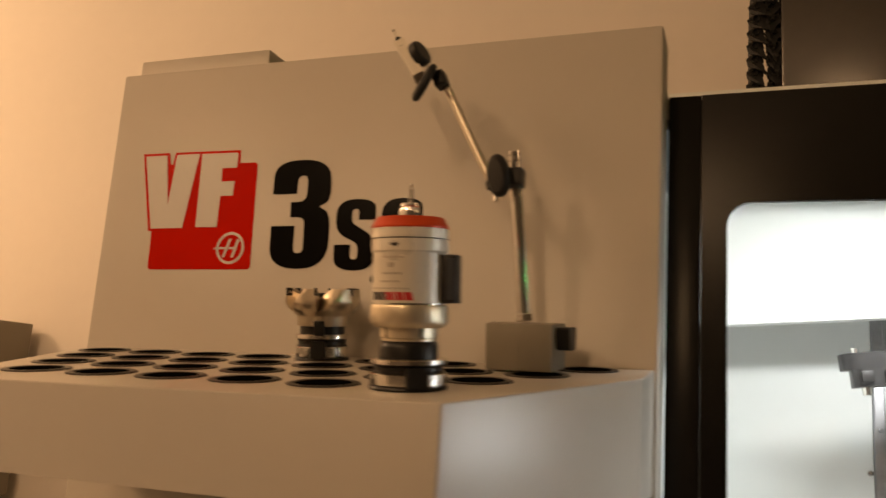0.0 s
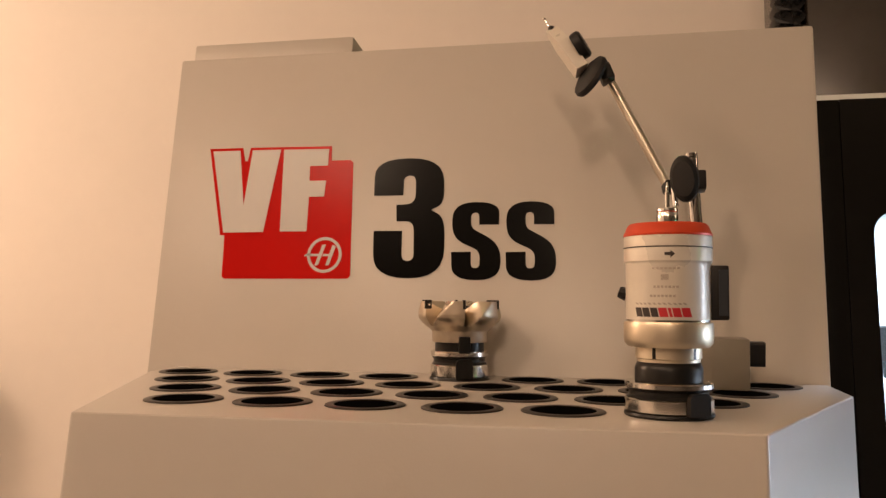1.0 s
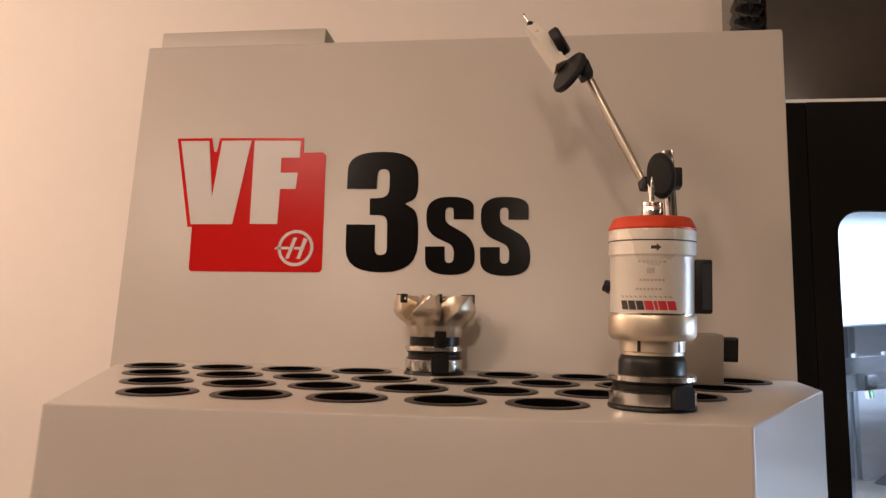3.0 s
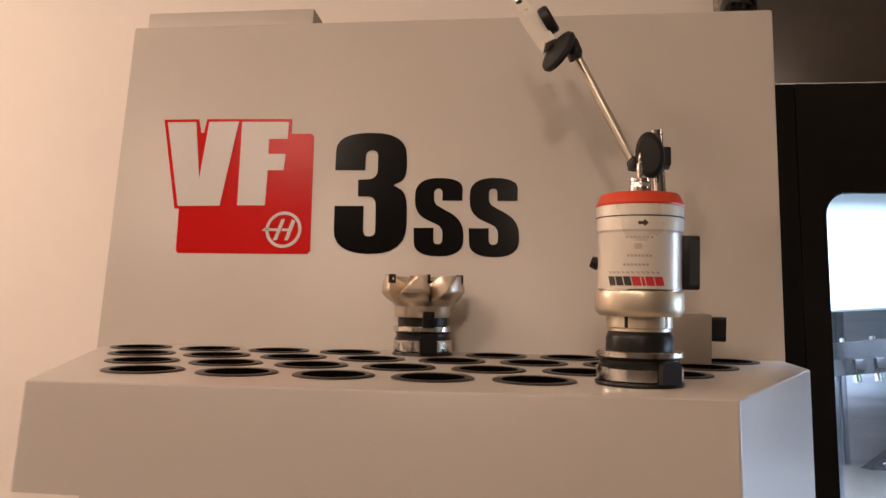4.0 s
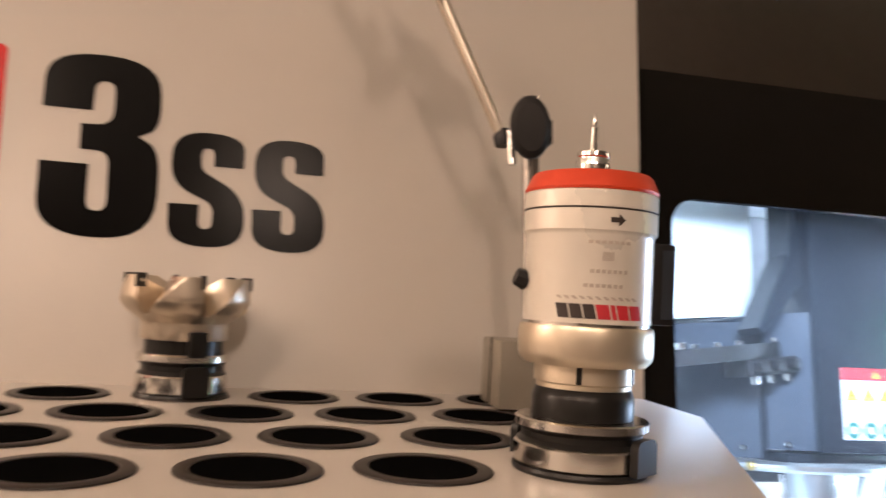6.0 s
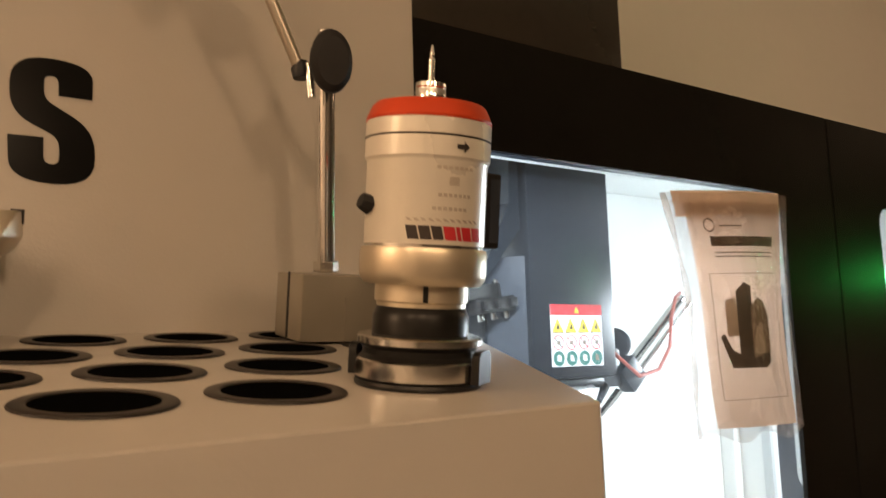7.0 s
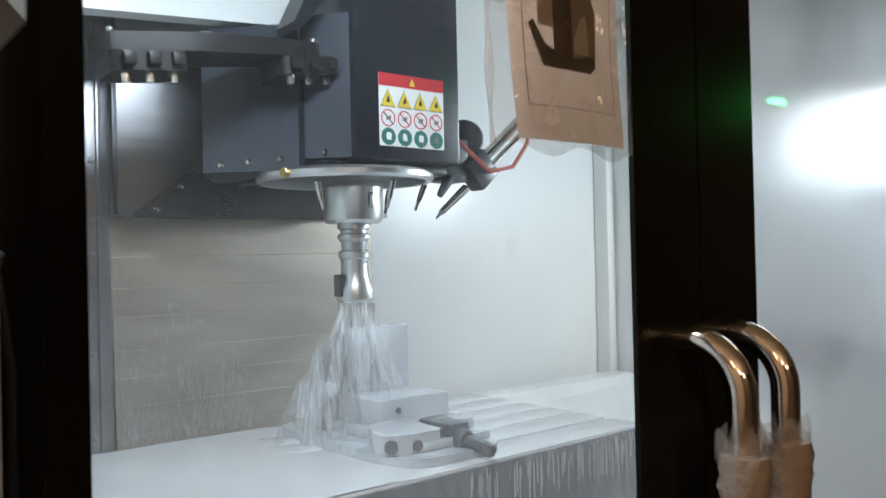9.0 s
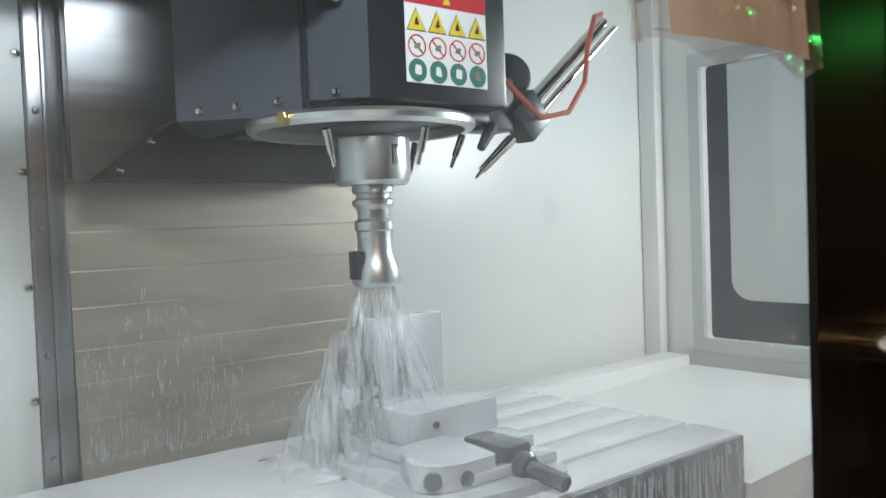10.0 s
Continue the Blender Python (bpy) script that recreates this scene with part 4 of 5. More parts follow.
# ---- sleeve with a printed sheet on the window ----
def sheet():
    e = empty("document_sleeve", (0.56, DY - 0.012, 1.52), "printed sheet in a crumpled clear plastic sleeve on the door", "document")
    TL, TR, BR, BL = Vector((0.440, 0, 1.652)), Vector((0.632, 0, 1.664)), Vector((0.634, 0, 1.374)), Vector((0.482, 0, 1.376))

    def at(u, v, d=0.0):
        p = (TL * (1 - u) + TR * u) * (1 - v) + (BL * (1 - u) + BR * u) * v
        p.y = DY - 0.012 - 0.008 * math.sin(math.pi * u) - 0.004 * math.sin(5 * v + 2 * u) - d
        return p
    part("paper", grid_sheet(lambda u, v: at(u, v), 14, 18, 0.0006), PAPER, e, "printed white paper")

    def patch(u0, u1, v0, v1, m, d=0.0012, name="print"):
        part(name, grid_sheet(lambda u, v: at(u0 + (u1 - u0) * u, v0 + (v1 - v0) * v, d), 6, 3), m, e)
    patch(0.16, 0.86, 0.155, 0.20, INK)
    for k in range(2):
        patch(0.18, 0.84, 0.225 + 0.018 * k, 0.231 + 0.018 * k, INKMID)
    patch(0.26, 0.48, 0.105, 0.112, INKMID)
    for u0, u1, v0, v1 in ((0.10, 0.108, 0.32, 0.88), (0.90, 0.908, 0.32, 0.88), (0.10, 0.90, 0.32, 0.323), (0.10, 0.90, 0.877, 0.88)):
        patch(u0, u1, v0, v1, INKMID)
    bm = bmesh.new()
    n = 28
    rings = [[bm.verts.new(at(0.17 + r * math.cos(6.283 * k / n), 0.105 + r * 0.65 * math.sin(6.283 * k / n), 0.0013)) for k in range(n)] for r in (0.05, 0.038)]
    for k in range(n):
        bm.faces.new((rings[0][k], rings[0][(k + 1) % n], rings[1][(k + 1) % n], rings[1][k]))
    part("print", bm, INKMID, e)

    def poly(pts, m, d):
        b = bmesh.new()
        b.faces.new([b.verts.new(at(u, v, d)) for u, v in pts])
        part("print", b, m, e, "", False)
    poly([(0.22, 0.44), (0.33, 0.43), (0.36, 0.60), (0.22, 0.60)], INKPALE, 0.0012)
    poly([(0.34, 0.40), (0.44, 0.36), (0.52, 0.38), (0.52, 0.46), (0.50, 0.70), (0.34, 0.70)], INK, 0.0014)
    poly([(0.50, 0.47), (0.60, 0.43), (0.68, 0.45), (0.74, 0.52), (0.73, 0.68), (0.50, 0.70)], INKMID, 0.0016)
    poly([(0.52, 0.56), (0.64, 0.54), (0.66, 0.68), (0.52, 0.68)], INKPALE, 0.0018)
    poly([(0.14, 0.60), (0.18, 0.585), (0.26, 0.66), (0.34, 0.68), (0.72, 0.68), (0.72, 0.72), (0.66, 0.745), (0.24, 0.74)], INK, 0.0020)

    def cover(u, v):
        p = at(-0.20 + 1.26 * u, -0.04 + 1.08 * v, 0.006)
        p.x += 0.010 * math.sin(3.0 * v) * (1 - u) - 0.012 * v * (1 - u)
        p.y += 0.0022 * math.sin(7 * u + 3 * v) - 0.0016 * math.sin(15 * u - 2.2 * v + 1.5 * math.sin(4 * v)) - 0.001 * math.sin(26 * u + 3 * v)
        p.z += 0.006 * math.sin(14 * u) * (1 if v > 0.97 else 0)
        return p
    c = part("sleeve", grid_sheet(cover, 46, 60), SLEEVE, e, "crumpled clear plastic film")
    c.visible_shadow = False
    part("sleeve_fold", tube([cover(0.02, v / 20) for v in range(21)], lambda t: 0.003 + 0.0015 * math.sin(19 * t), 8), WRAPCLEAR, e)
    part("backing_card", grid_sheet(lambda u, v: at(-0.06 + 1.10 * u, -0.055 + 0.12 * v, -0.003), 8, 2), PAPER, e)


sheet()


# ---- tool tray ----
TILT_TRAY = math.atan(0.1384)
TRAY = Matrix.Translation((-0.1415, 0.6604, 1.4607)) @ Matrix.Rotation(radians(2.17), 4, "Z") @ Matrix.Rotation(radians(-0.575), 4, "Y") @ Matrix.Rotation(TILT_TRAY, 4, "X")   # local z is square to the top
PITCH, ROWSTEP = 0.0728, 0.0717     # socket spacing along and across the rows


def tray_xy(x, y):
    """World plan position to the tray's local x and y."""
    q = TRAY.inverted() @ Vector((x, y, 1.3700 + 0.0048 * x + 0.1384 * y))
    return q.x, q.y


def tool_tray():
    e = empty("tool_tray", (-0.1415, 0.6604, 1.4607), "grey sheet-metal tool tray with rows of holder sockets", "tool tray")
    e.matrix_basis = TRAY
    plan = [(-0.543, 0.565), (-0.088, 0.592), (0.0185, 0.8217), (0.0195, 0.9135), (-0.668, 0.9135), (-0.668, 0.855)]
    down = TRAY.inverted()
    bm = bmesh.new()
    top = [bm.verts.new((*tray_xy(*q), 0)) for q in plan]
    low = [bm.verts.new(down @ Vector((x, y, 1.375))) for x, y in plan]
    bm.faces.new(top)
    bm.faces.new(low[::-1])
    sides = []
    for i in range(6):
        sides.append(bm.faces.new((top[i], low[i], low[(i + 1) % 6], top[(i + 1) % 6])))
    bmesh.ops.bevel(bm, geom=[x for x in bm.edges if x.verts[0].co.z > -0.01 or x.verts[1].co.z > -0.01], offset=0.0022, segments=3, affect="EDGES", profile=0.6)
    b = obj("body", bm, TRAYPAINT, True)
    b.parent = e
    tagged(b, "glossy grey folded sheet-metal body")
    spots = [(PITCH * (0.5 * row - k), ROWSTEP * row) for row in range(4) for k in range(6 + row)]
    ring = bmesh.new()
    lathe([(0.0236, 0.0008), (0.0240, 0.0013), (0.0290, 0.0014), (0.0300, 0.0009), (0.0302, 0.0002), (0.0230, 0.0002), (0.0230, 0.0006), (0.0236, 0.0008)], 40, ring)
    first = None
    for lx, ly in spots:
        if first is None:
            o = obj("socket_ring", ring, RINGMAT, True)
            # tray top is uncut: a flat black disc paints the hole's darkness
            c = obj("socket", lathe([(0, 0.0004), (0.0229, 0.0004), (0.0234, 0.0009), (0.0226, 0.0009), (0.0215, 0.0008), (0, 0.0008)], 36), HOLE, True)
            first = (o, c)
            tagged(o, "dark bronze collar round a disc painted dark as a hole")
        else:
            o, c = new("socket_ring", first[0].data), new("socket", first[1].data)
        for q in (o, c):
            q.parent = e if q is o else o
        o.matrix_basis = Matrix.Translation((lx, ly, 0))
    return e


tool_tray()


def on_tray(x, y, turn=0, h=0.003):
    lx, ly = tray_xy(x, y)
    return TRAY @ Matrix.Translation((lx, ly, h)) @ Matrix.Rotation(radians(turn), 4, "Z")


def patch_round(r, a0, a1, z0, z1, m, parent, name, label=""):
    bm = bmesh.new()
    n = max(2, int(abs(a1 - a0) / 4))
    vs = [[bm.verts.new((r * math.cos(radians(a0 + (a1 - a0) * i / n)), r * math.sin(radians(a0 + (a1 - a0) * i / n)), z)) for z in (z0, z1)] for i in range(n + 1)]
    for p, q in zip(vs, vs[1:]):
        bm.faces.new((p[0], q[0], q[1], p[1]))
    o = obj(name, bm, m, True)
    o.parent = parent
    return tagged(o, label) if label else o


def put(name, bm, m, parent, label=""):
    o = obj(name, bm, m, True)
    o.parent = parent
    return tagged(o, label) if label else o


def flange(parent, r, k, turn=-58):
    """The gripper flange of a tool holder with its two drive notches; heights grow with k."""
    f = put("flange", lathe([(0, 0.0), (r * 0.93, 0.0), (r, 0.0012), (r, 0.0098 * k), (r * 0.93, 0.0115 * k), (r * 0.86, 0.0135 * k), (r * 0.86, 0.0155 * k), (r * 0.93, 0.0172 * k), (r, 0.0185 * k), (r, 0.0218 * k), (r * 0.97, 0.0225 * k), (0, 0.0225 * k)], 48), STEEL, parent, "ground steel gripper flange")
    put("base_seal", lathe([(0, -0.003), (r * 1.0, -0.003), (r * 1.02, -0.0015), (r * 1.0, 0.0), (0, 0.0)], 40), BLACKOXIDE, parent)
    put("groove_band", lathe([(r * 0.86, 0.0108 * k), (r * 0.965, 0.0109 * k), (r * 0.90, 0.0130 * k), (r * 0.90, 0.0158 * k), (r * 0.965, 0.0178 * k), (r * 0.86, 0.0179 * k)], 48), BLACKOXIDE, f)
    for a in (turn, turn + 180):
        bm = prism(rounded([(-0.0082, 0.0, 0), (0.0082, 0.0, 0), (0.0082, 0.0165 * k, 0.005), (-0.0082, 0.0165 * k, 0.005)]), -0.004, 0.0)
        moved(bm, Matrix.Rotation(radians(a + 90), 4, "Z") @ Matrix.Translation((0, -r * 0.985, 0)))
        put("drive_notch", bm, BLACKOXIDE, f)
    return f


def spindle_tool():
    e = empty("jet_spindle_tool", (0, 0, 0), "silver cylindrical spindle tool with orange-red cap on the tray", "spindle tool")
    e.matrix_basis = on_tray(-0.1415, 0.6604) @ Matrix.Diagonal((1, 1, 0.99, 1))
    flange(e, 0.0302, 0.93)
    put("black_cone", lathe([(0, 0.0211), (0.0232, 0.0211), (0.0232, 0.0300), (0.0216, 0.0340), (0.0210, 0.0345), (0, 0.0345)], 44), BLACKOXIDE, e, "black oxide cone")
    n = put("neck", lathe([(0, 0.0345), (0.0215, 0.0345), (0.0215, 0.0365), (0.0226, 0.0372), (0.0226, 0.0455), (0, 0.0455)], 44), CHAMPAGNE, e, "champagne metal neck")
    for a in (-120, -45, 30):
        put("neck_gap", moved(box(0.0215, 0.0228, -0.0012, 0.0012, 0.0372, 0.045), Matrix.Rotation(radians(a), 4, "Z")), BLACKOXIDE, n)
    put("collar", lathe([(0.022, 0.0450), (0.0275, 0.0450), (0.0298, 0.0475), (0.0305, 0.050), (0.0305, 0.0605), (0.0300, 0.0622), (0.0282, 0.0627), (0, 0.0627)], 56), CHAMPAGNE, e, "satin champagne collar")
    put("groove", lathe([(0, 0.0625), (0.0284, 0.0625), (0.0284, 0.0645), (0, 0.0645)], 48), STEEL, e)
    b = put("body", lathe([(0, 0.0640), (0.0288, 0.0640), (0.0290, 0.0648), (0.0290, 0.1025), (0.0294, 0.1035), (0.0302, 0.1045), (0.0302, 0.1135), (0.0298, 0.1138), (0.0298, 0.1143), (0.0302, 0.1146), (0.0302, 0.1215), (0.0298, 0.1222), (0, 0.1222)], 64), BODYWHITE, e, "pearl silver body")
    put("seam", lathe([(0.0296, 0.1137), (0.03035, 0.1138), (0.03035, 0.1144), (0.0296, 0.1145)], 64), INK, b)
    put("cap", lathe([(0, 0.1222), (0.0302, 0.1222), (0.0304, 0.1235), (0.0275, 0.1300), (0.0262, 0.1312), (0, 0.1312)], 64), ORANGE, e, "orange-red anodised cap")
    put("collet_nut", lathe([(0, 0.1312), (0.0074, 0.1312), (0.0076, 0.1320), (0.0076, 0.1385), (0.0072, 0.1393), (0.0072, 0.1400), (0.0076, 0.1405), (0.0074, 0.1425), (0.006, 0.1432), (0, 0.1432)], 30), CHROME, e, "chrome collet nut")
    put("cutter", lathe([(0, 0.1432), (0.0016, 0.1432), (0.0016, 0.1545), (0.0010, 0.1555), (0.0012, 0.1572), (0.0004, 0.1615), (0, 0.162)], 14), STEEL, e, "slim steel cutter")
    # writing that is too small to read, and the maker's word, as bars
    r = 0.02925
    def slanted(a0, a1, z0, z1, m):
        """A leaning block on the round body."""
        bm = bmesh.new()
        vs = [[bm.verts.new((r * math.cos(radians(a0 + (a1 - a0) * i / 3 + lean)), r * math.sin(radians(a0 + (a1 - a0) * i / 3 + lean)), z)) for z, lean in ((z0, 1.5), (z1, -1.5))] for i in range(4)]
        for p, q in zip(vs, vs[1:]):
            bm.faces.new((p[0], q[0], q[1], p[1]))
        put("marking", bm, m, b)
    for k, (a0, a1) in enumerate(((-141, -131), (-129.5, -119.5), (-118, -108.5), (-107, -96), (-94.5, -90.5), (-89, -78.5), (-77, -65))):
        slanted(a0, a1, 0.0662, 0.0724, INK if k < 3 else STRED)
    for k in range(11):
        slanted(-141 + 6.6 * k, -137.5 + 6.6 * k, 0.0744, 0.0758, INKPALE)
    for a0, a1, z0, z1, m in ((-119, -84, 0.0796, 0.0812, INKPALE), (-114, -80, 0.0858, 0.0874, INKPALE), (-116, -78, 0.0985, 0.0999, INKPALE), (-104, -94, 0.0912, 0.0950, INKPALE)):
        for k in range(7):
            w = (a1 - a0) / 7
            patch_round(r, a0 + w * k, a0 + w * (k + 0.72), z0, z1, m, b, "marking")
    patch_round(0.0304, -99, -92, 0.1078, 0.1100, INK, b, "marking")
    bm = bmesh.new()
    bm.faces.new([bm.verts.new((0.0304 * math.cos(radians(a)), 0.0304 * math.sin(radians(a)), z)) for a, z in ((-92, 0.1062), (-86, 0.1089), (-92, 0.1116))])
    put("marking", bm, INK, b)
    s = put("side_block", moved(box(0.0275, 0.0400, -0.0085, 0.0085, 0.0640, 0.1020, 0.0015), Matrix.Rotation(radians(0), 4, "Z")), PLASTIC, e, "black side block with a glassy window")
    put("window", moved(box(0.0330, 0.0390, -0.0089, -0.00855, 0.067, 0.099), Matrix.Rotation(0, 4, "Z")), HEADGREY, s)
    k = put("stop_knob", rod((-0.028, 0.004, 0.0815), (-0.0335, 0.0045, 0.0835), 0.005, 8, 0.004), PLASTIC, e)


spindle_tool()


def face_mill():
    e = empty("face_mill", (0, 0, 0), "nickel face mill cutter standing in its holder on the tray", "face mill")
    e.matrix_basis = on_tray(-0.332, 0.8667, 8)
    flange(e, 0.0288, 1.12, -80)
    put("black_band", lathe([(0, 0.0253), (0.0245, 0.0253), (0.0245, 0.034), (0, 0.034)], 40), BLACKOXIDE, e)
    put("driver_key", moved(box(-0.0055, 0.0055, -0.031, -0.02, 0.024, 0.040, 0.001), Matrix.Rotation(radians(11), 4, "Z")), BLACKOXIDE, e)
    bm = bmesh.new()
    N, teeth, M = 180, 6, 14
    low = [(0.0268, 0.034), (0.0274, 0.0352), (0.0274, 0.0425), (0.0282, 0.0450), (0.0325, 0.0490)]
    rings = [[bm.verts.new((r * math.cos(2 * math.pi * i / N), r * math.sin(2 * math.pi * i / N), h)) for i in range(N)] for r, h in low]
    for j in range(1, M + 1):
        q = j / M
        full = 0.0325 + 0.0088 * min(1, q / 0.40) ** 0.7 - 0.0016 * max(0, q - 0.5)
        row = []
        for i in range(N):
            u = (i * teeth / N + 0.35) % 1.0
            w = 0.05 + 0.68 * max(0, q - 0.02)      # the gullet: a steep seat on one side, a long slope on the other
            dip = 0.0105 * max(0, 1 - u / 0.42) ** 0.8
            r = full if u >= w or q < 0.08 else 0.0155 + (full - 0.0155) * (u / w)
            row.append(bm.verts.new((r * math.cos(2 * math.pi * i / N), r * math.sin(2 * math.pi * i / N), 0.0490 + (0.0252 - dip) * q)))
        rings.append(row)
    rings.append([bm.verts.new((0.014 * math.cos(2 * math.pi * i / N), 0.014 * math.sin(2 * math.pi * i / N), 0.058)) for i in range(N)])
    for a, b in zip(rings, rings[1:]):
        for i in range(N):
            bm.faces.new((a[i], a[(i + 1) % N], b[(i + 1) % N], b[i]))
    bm.faces.new(rings[0][::-1])
    bm.faces.new(rings[-1])
    put("cutter_body", bm, MILLGREY, e, "nickel cutter body with six gullets")
    for k in range(teeth):
        a = 360 / teeth * (k + 0.64)
        bm = box(0.0345, 0.0418, -0.0022, 0.0004, 0.0668, 0.0756, 0.0006)
        ins = put("insert", moved(bm, Matrix.Rotation(radians(a), 4, "Z") ), INSERT, e)
        put("insert_screw", moved(rod((0.0380, 0.0004, 0.0712), (0.0380, 0.0010, 0.0712), 0.0013, 8), Matrix.Rotation(radians(a), 4, "Z") ), STEEL, ins)
    put("centre_screw", lathe([(0, 0.060), (0.012, 0.060), (0.012, 0.068), (0.010, 0.070), (0.006, 0.070), (0.006, 0.064), (0, 0.064)], 28), BLACKOXIDE, e)


face_mill()


def indicator_stand():
    e = empty("indicator_stand", (-0.10, 0.83, 1.485), "magnetic stand with jointed arm and lever test indicator", "indicator stand")
    base = Matrix.Translation((-0.107, 0.850, 1.4872)) @ Matrix.Rotation(TILT_TRAY, 4, "X") @ Matrix.Rotation(radians(-3), 4, "Z")
    b = part("magnet_base", moved(box(-0.033, 0.033, -0.025, 0.025, 0.0, 0.045, 0.0018, 2), base), BEIGE, e, "grey-beige magnetic base block")
    part("base_split", moved(box(-0.0335, -0.0330, -0.0015, 0.0015, 0.001, 0.046), base), PLASTIC, b)
    part("base_split", moved(box(-0.0015, 0.0015, -0.0256, -0.0250, 0.001, 0.030), base), BEIGE, b)
    part("switch_knob", moved(prism(rounded([(-0.010, -0.010, 0.004), (0.010, -0.010, 0.004), (0.013, 0.012, 0.003), (-0.013, 0.012, 0.003)]), 0.0335, 0.047, "x"), base @ Matrix.Translation((0, 0, 0.030))), PLASTIC, b, "black switch knob")
    top, foot = Vector((-0.1220, 0.822, 1.701)), Vector((-0.1105, 0.850, 1.536))
    c = part("column", rod(foot, top, 0.0062, 24), CHROME, e, "chrome column")
    d = (top - foot).normalized()
    for t in (0.004, 0.010):
        m, n = along(top - d * (t + 0.0008), top - d * t)
        part("column_groove", lathe([(0.0058, 0), (0.00635, 0.0001), (0.00635, 0.0007), (0.0058, 0.0008)], 24, None, m), BLACKOXIDE, c)
    part("foot_nut", rod(foot - d * 0.002, foot + d * 0.006, 0.009, 6), STEEL, e)
    k2 = Vector((-0.130, 0.798, 1.669))
    kn = Vector((-0.35, -0.90, -0.20)).normalized()
    part("clamp_block", moved(box(-0.008, 0.010, -0.009, 0.009, -0.009, 0.009, 0.002), Matrix.Translation((-0.1195, 0.818, 1.672))), PLASTIC, e)
    m, n = along(k2 + kn * -0.010, k2 + kn * 0.008)
    lobes = lathe([(0, 0), (0.016, 0), (0.0205, 0.003), (0.0215, 0.008), (0.0205, 0.013), (0.016, 0.017), (0, 0.018)], 48, None, m)
    part("clamp_knob", moved(lobes, Matrix.Translation(k2) @ Matrix.Rotation(radians(-7), 4, "Y") @ Matrix.Diagonal((0.60, 0.9, 1.0, 1)) @ Matrix.Translation(-k2)), RUBBER, e, "black oblong clamp knob")
    a0, a1 = Vector((-0.1425, 0.820, 1.6675)), Vector((-0.1995, 0.812, 1.780))
    part("arm_rod", rod(a0, a1, 0.0042, 20), SATIN, e, "satin steel arm rod")
    part("arm_rod", rod(a0 + Vector((0.006, -0.004, -0.020)), a0 + Vector((0.004, -0.004, 0.004)), 0.0030, 14), CHROME, e)
    part("arm_joint", lathe([(0, -0.006), (0.005, -0.006), (0.0065, 0), (0.005, 0.006), (0, 0.006)], 18, None, Matrix.Translation(a0)), PLASTIC, e)
    k1 = Vector((-0.2135, 0.796, 1.7705))
    kn1 = Vector((-0.76, -0.50, 0.40)).normalized()
    m, n = along(k1 + kn1 * -0.005, k1 + kn1 * 0.005)
    part("clamp_knob", moved(lathe([(0, 0), (0.016, 0), (0.0205, 0.0015), (0.0218, 0.0045), (0.0205, 0.0075), (0.016, 0.0095), (0, 0.010)], 48), m), RUBBER, e)
    part("clamp_block", moved(box(-0.0065, 0.0065, -0.009, 0.009, -0.008, 0.008, 0.002), Matrix.Translation((-0.1995, 0.806, 1.776)) @ Matrix.Rotation(radians(-22), 4, "Y")), PLASTIC, e)
    # lever indicator
    p0, p1 = Vector((-0.222, 0.803, 1.779)), Vector((-0.252, 0.808, 1.826))
    m, n = along(p0, p1)
    w = part("indicator_body", moved(prism(rounded([(-0.0085, 0, 0.001), (0.0085, 0, 0.001), (0.0085, 0.036, 0.002), (0.0025, n, 0.001), (-0.0025, n, 0.001), (-0.0085, 0.036, 0.002)]), -0.006, 0.006), m @ Matrix.Rotation(radians(20), 4, "Z")), BODYWHITE, e, "grey satin indicator body", False)
    part("indicator_dial", moved(lathe([(0, 0), (0.013, 0), (0.014, 0.002), (0.014, 0.008), (0.012, 0.010), (0, 0.010)], 32), Matrix.Translation((-0.2275, 0.803, 1.803)) @ Matrix.Rotation(radians(62), 4, "Y") @ Matrix.Rotation(radians(14), 4, "X")), PLASTIC, w, "black dial housing")
    part("pivot", lathe([(0, -0.004), (0.003, -0.003), (0.0036, 0), (0.003, 0.003), (0, 0.004)], 14, None, Matrix.Translation(p1)), PLASTIC, w)
    part("stylus", rod(p1, (-0.2590, 0.809, 1.838), 0.0010, 10, 0.0007), STEEL, w, "thin steel stylus")
    part("stylus_ball", lathe([(0, -0.0015), (0.0012, -0.001), (0.0015, 0), (0.0012, 0.001), (0, 0.0015)], 12, None, Matrix.Translation((-0.2592, 0.809, 1.8385))), STEEL, w)
    e.matrix_basis = Matrix.Translation((0.011, -0.004, 0.001)) @ e.matrix_basis


indicator_stand()


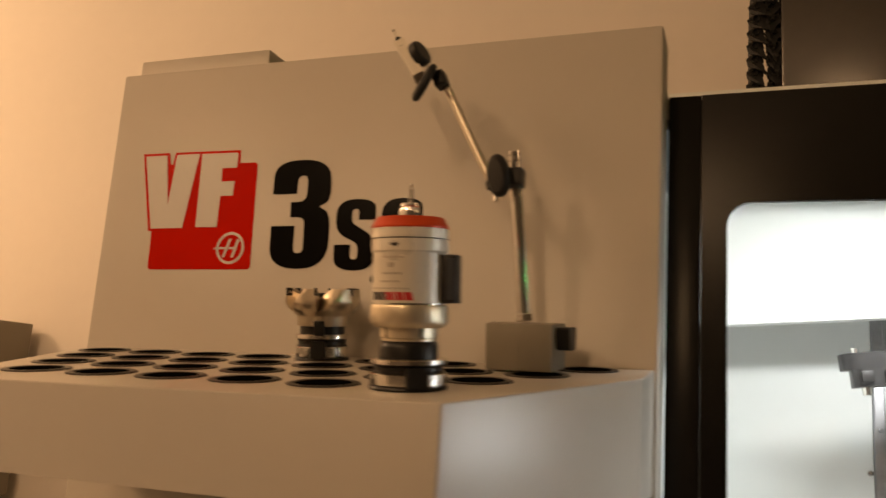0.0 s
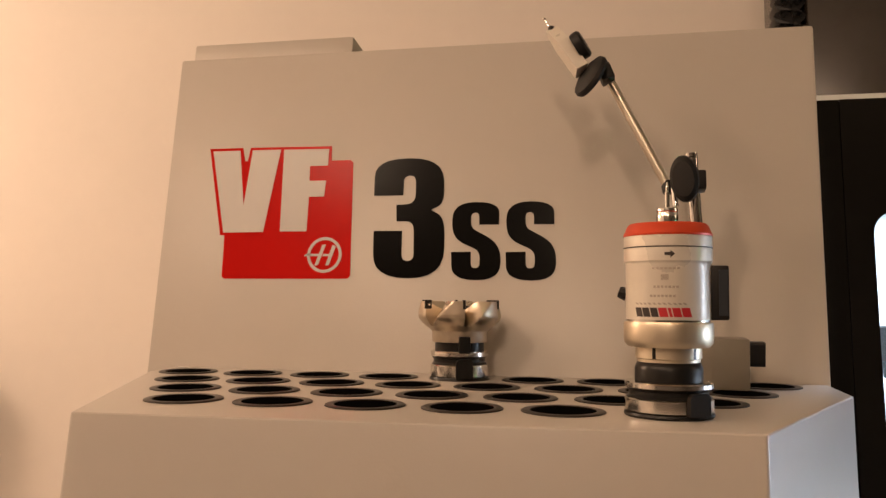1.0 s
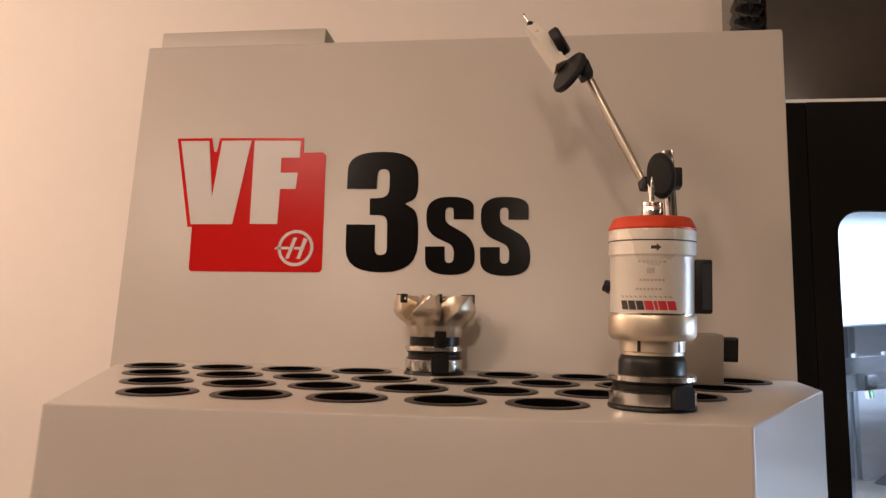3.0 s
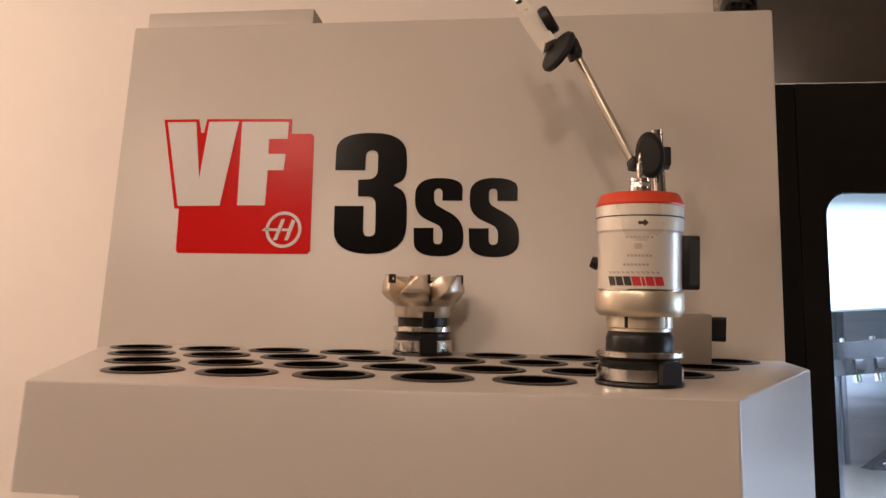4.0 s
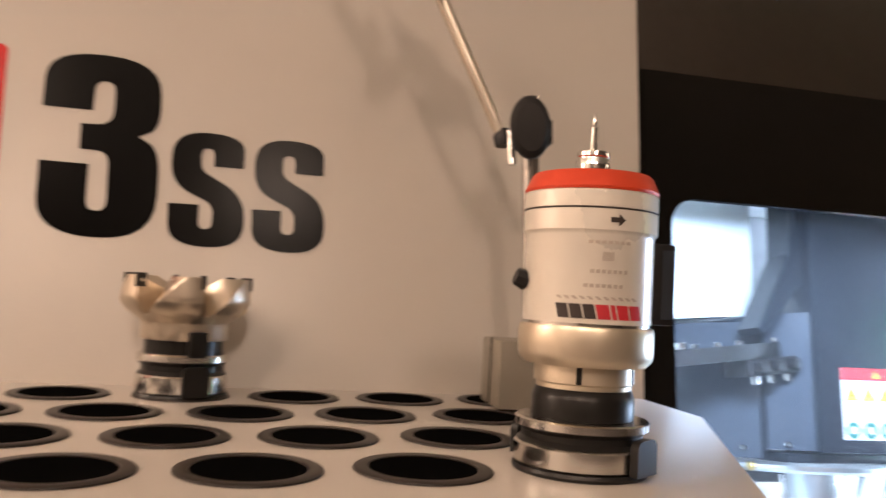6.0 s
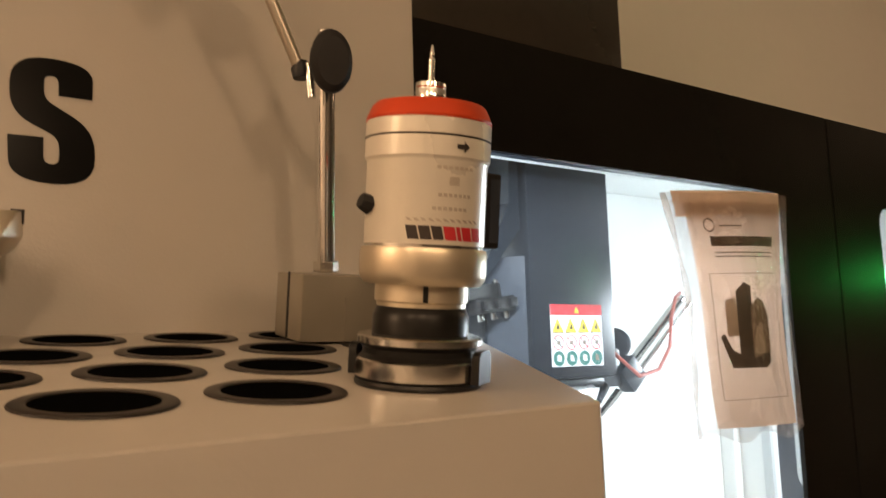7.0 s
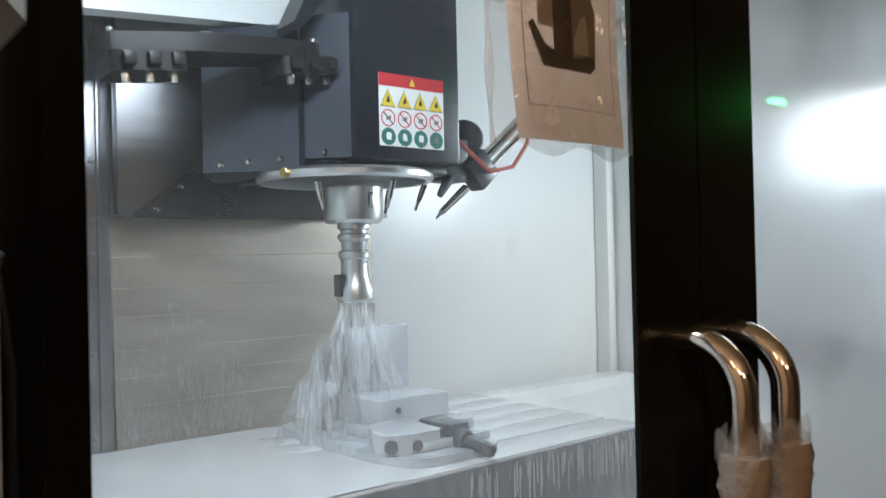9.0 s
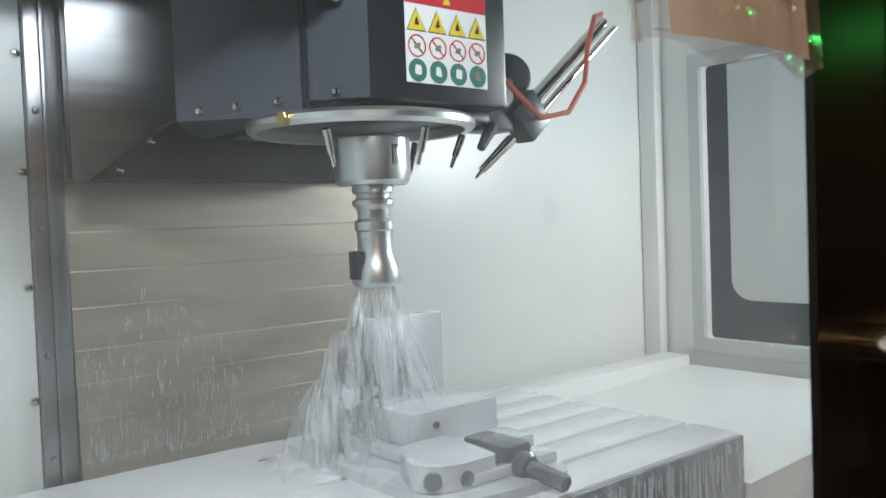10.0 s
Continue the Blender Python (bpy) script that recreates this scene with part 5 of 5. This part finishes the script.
# ---- small display below the tray ----
def display_unit():
    e = empty("display_unit", (-0.07, FY, 1.29), "small black counter display with lit screen and four buttons", "display")
    x0, x1, z0, z1, y = -0.129, 0.003, 1.261, 1.342, FY - 0.030
    h = part("housing", box(x0, x1, y, FY - 0.0005, z0, z1, 0.005, 3), PLASTIC, e)
    part("face_plate", box(x0 + 0.010, x1 - 0.004, y - 0.003, y - 0.0005, z0 + 0.005, z1 - 0.005, 0.001), DEVICE, h, "brown-grey face plate")
    s = part("screen", box(x0 + 0.017, x1 - 0.010, y - 0.0045, y - 0.0032, z0 + 0.030, z1 - 0.012), SCREEN, h, "pale blue lit screen")
    for u0, u1, v0, v1 in ((0.04, 0.07, 0.35, 0.85), (0.17, 0.20, 0.45, 0.88), (0.22, 0.24, 0.40, 0.88), (0.34, 0.42, 0.55, 0.92), (0.43, 0.51, 0.55, 0.92), (0.53, 0.60, 0.62, 0.68), (0.80, 0.88, 0.5, 0.92), (0.02, 0.22, 0.08, 0.2), (0.80, 0.86, 0.08, 0.2), (0.90, 0.98, 0.08, 0.2)):
        w, hh = x1 - x0 - 0.027, z1 - z0 - 0.042
        part("segment", box(x0 + 0.017 + w * u0, x0 + 0.017 + w * u1, y - 0.0052, y - 0.0046, z0 + 0.030 + hh * v0, z0 + 0.030 + hh * v1), SCREENINK, s)
    for k in range(4):
        part("button", lathe([(0, 0.004), (0.005, 0.0035), (0.0062, 0.001), (0.0065, 0)], 20, None, Matrix.Translation((x0 + 0.030 + 0.0265 * k, y - 0.003, z0 + 0.0165)) @ Matrix.Rotation(math.pi / 2, 4, "X")), BUTTON, h)
    part("strap", box(-0.122, -0.112, FY - 0.02, FY - 0.0005, z1 + 0.0005, 1.362, 0.001), PLASTIC, e)
    part("clip", moved(prism([(-0.010, 0.006), (0.010, 0.006), (0.006, -0.006), (-0.006, -0.006)], -0.012, 0), Matrix.Translation((-0.073, FY - 0.0005, 1.350))), PLASTIC, e, "", False)
    part("cable", tube([(x1, FY - 0.016, 1.272), (0.010, FY - 0.016, 1.2725), (0.022, FY - 0.004, 1.270), (0.032, DY - 0.004, 1.262), (0.040, DY - 0.003, 1.20), (0.040, DY - 0.003, 1.0), (0.038, DY - 0.003, 0.8)], 0.0028, 10), RUBBER, e, "thin black cable")


display_unit()


def side_box():
    e = empty("junction_box", (-2.54, 2.28, 0), "beige sheet-metal box standing behind the machine", "box")
    part("body", box(-2.86, -2.46, 2.12, 2.45, 1.0, 1.635, 0.004), BEIGE, e)
    part("stand", box(-2.83, -2.49, 2.14, 2.43, 0.001, 0.999, 0.004), BEIGE, e)


side_box()


def status_lamp():
    e = empty("control_pendant", (1.97, 0.44, 1.5), "grey control pendant with a green status light", "control panel")
    part("housing", box(1.80, 2.14, 0.35, 0.44, 1.15, 1.66, 0.01), PAINT, e)
    part("arm", box(1.94, 2.00, 0.442, 0.93, 1.56, 1.62, 0.006), PAINT, e)
    part("status_lens", box(2.06, 2.11, 0.40, 0.425, 1.661, 1.682, 0.004), GREENLIGHT, e, "lit green lens")


status_lamp()
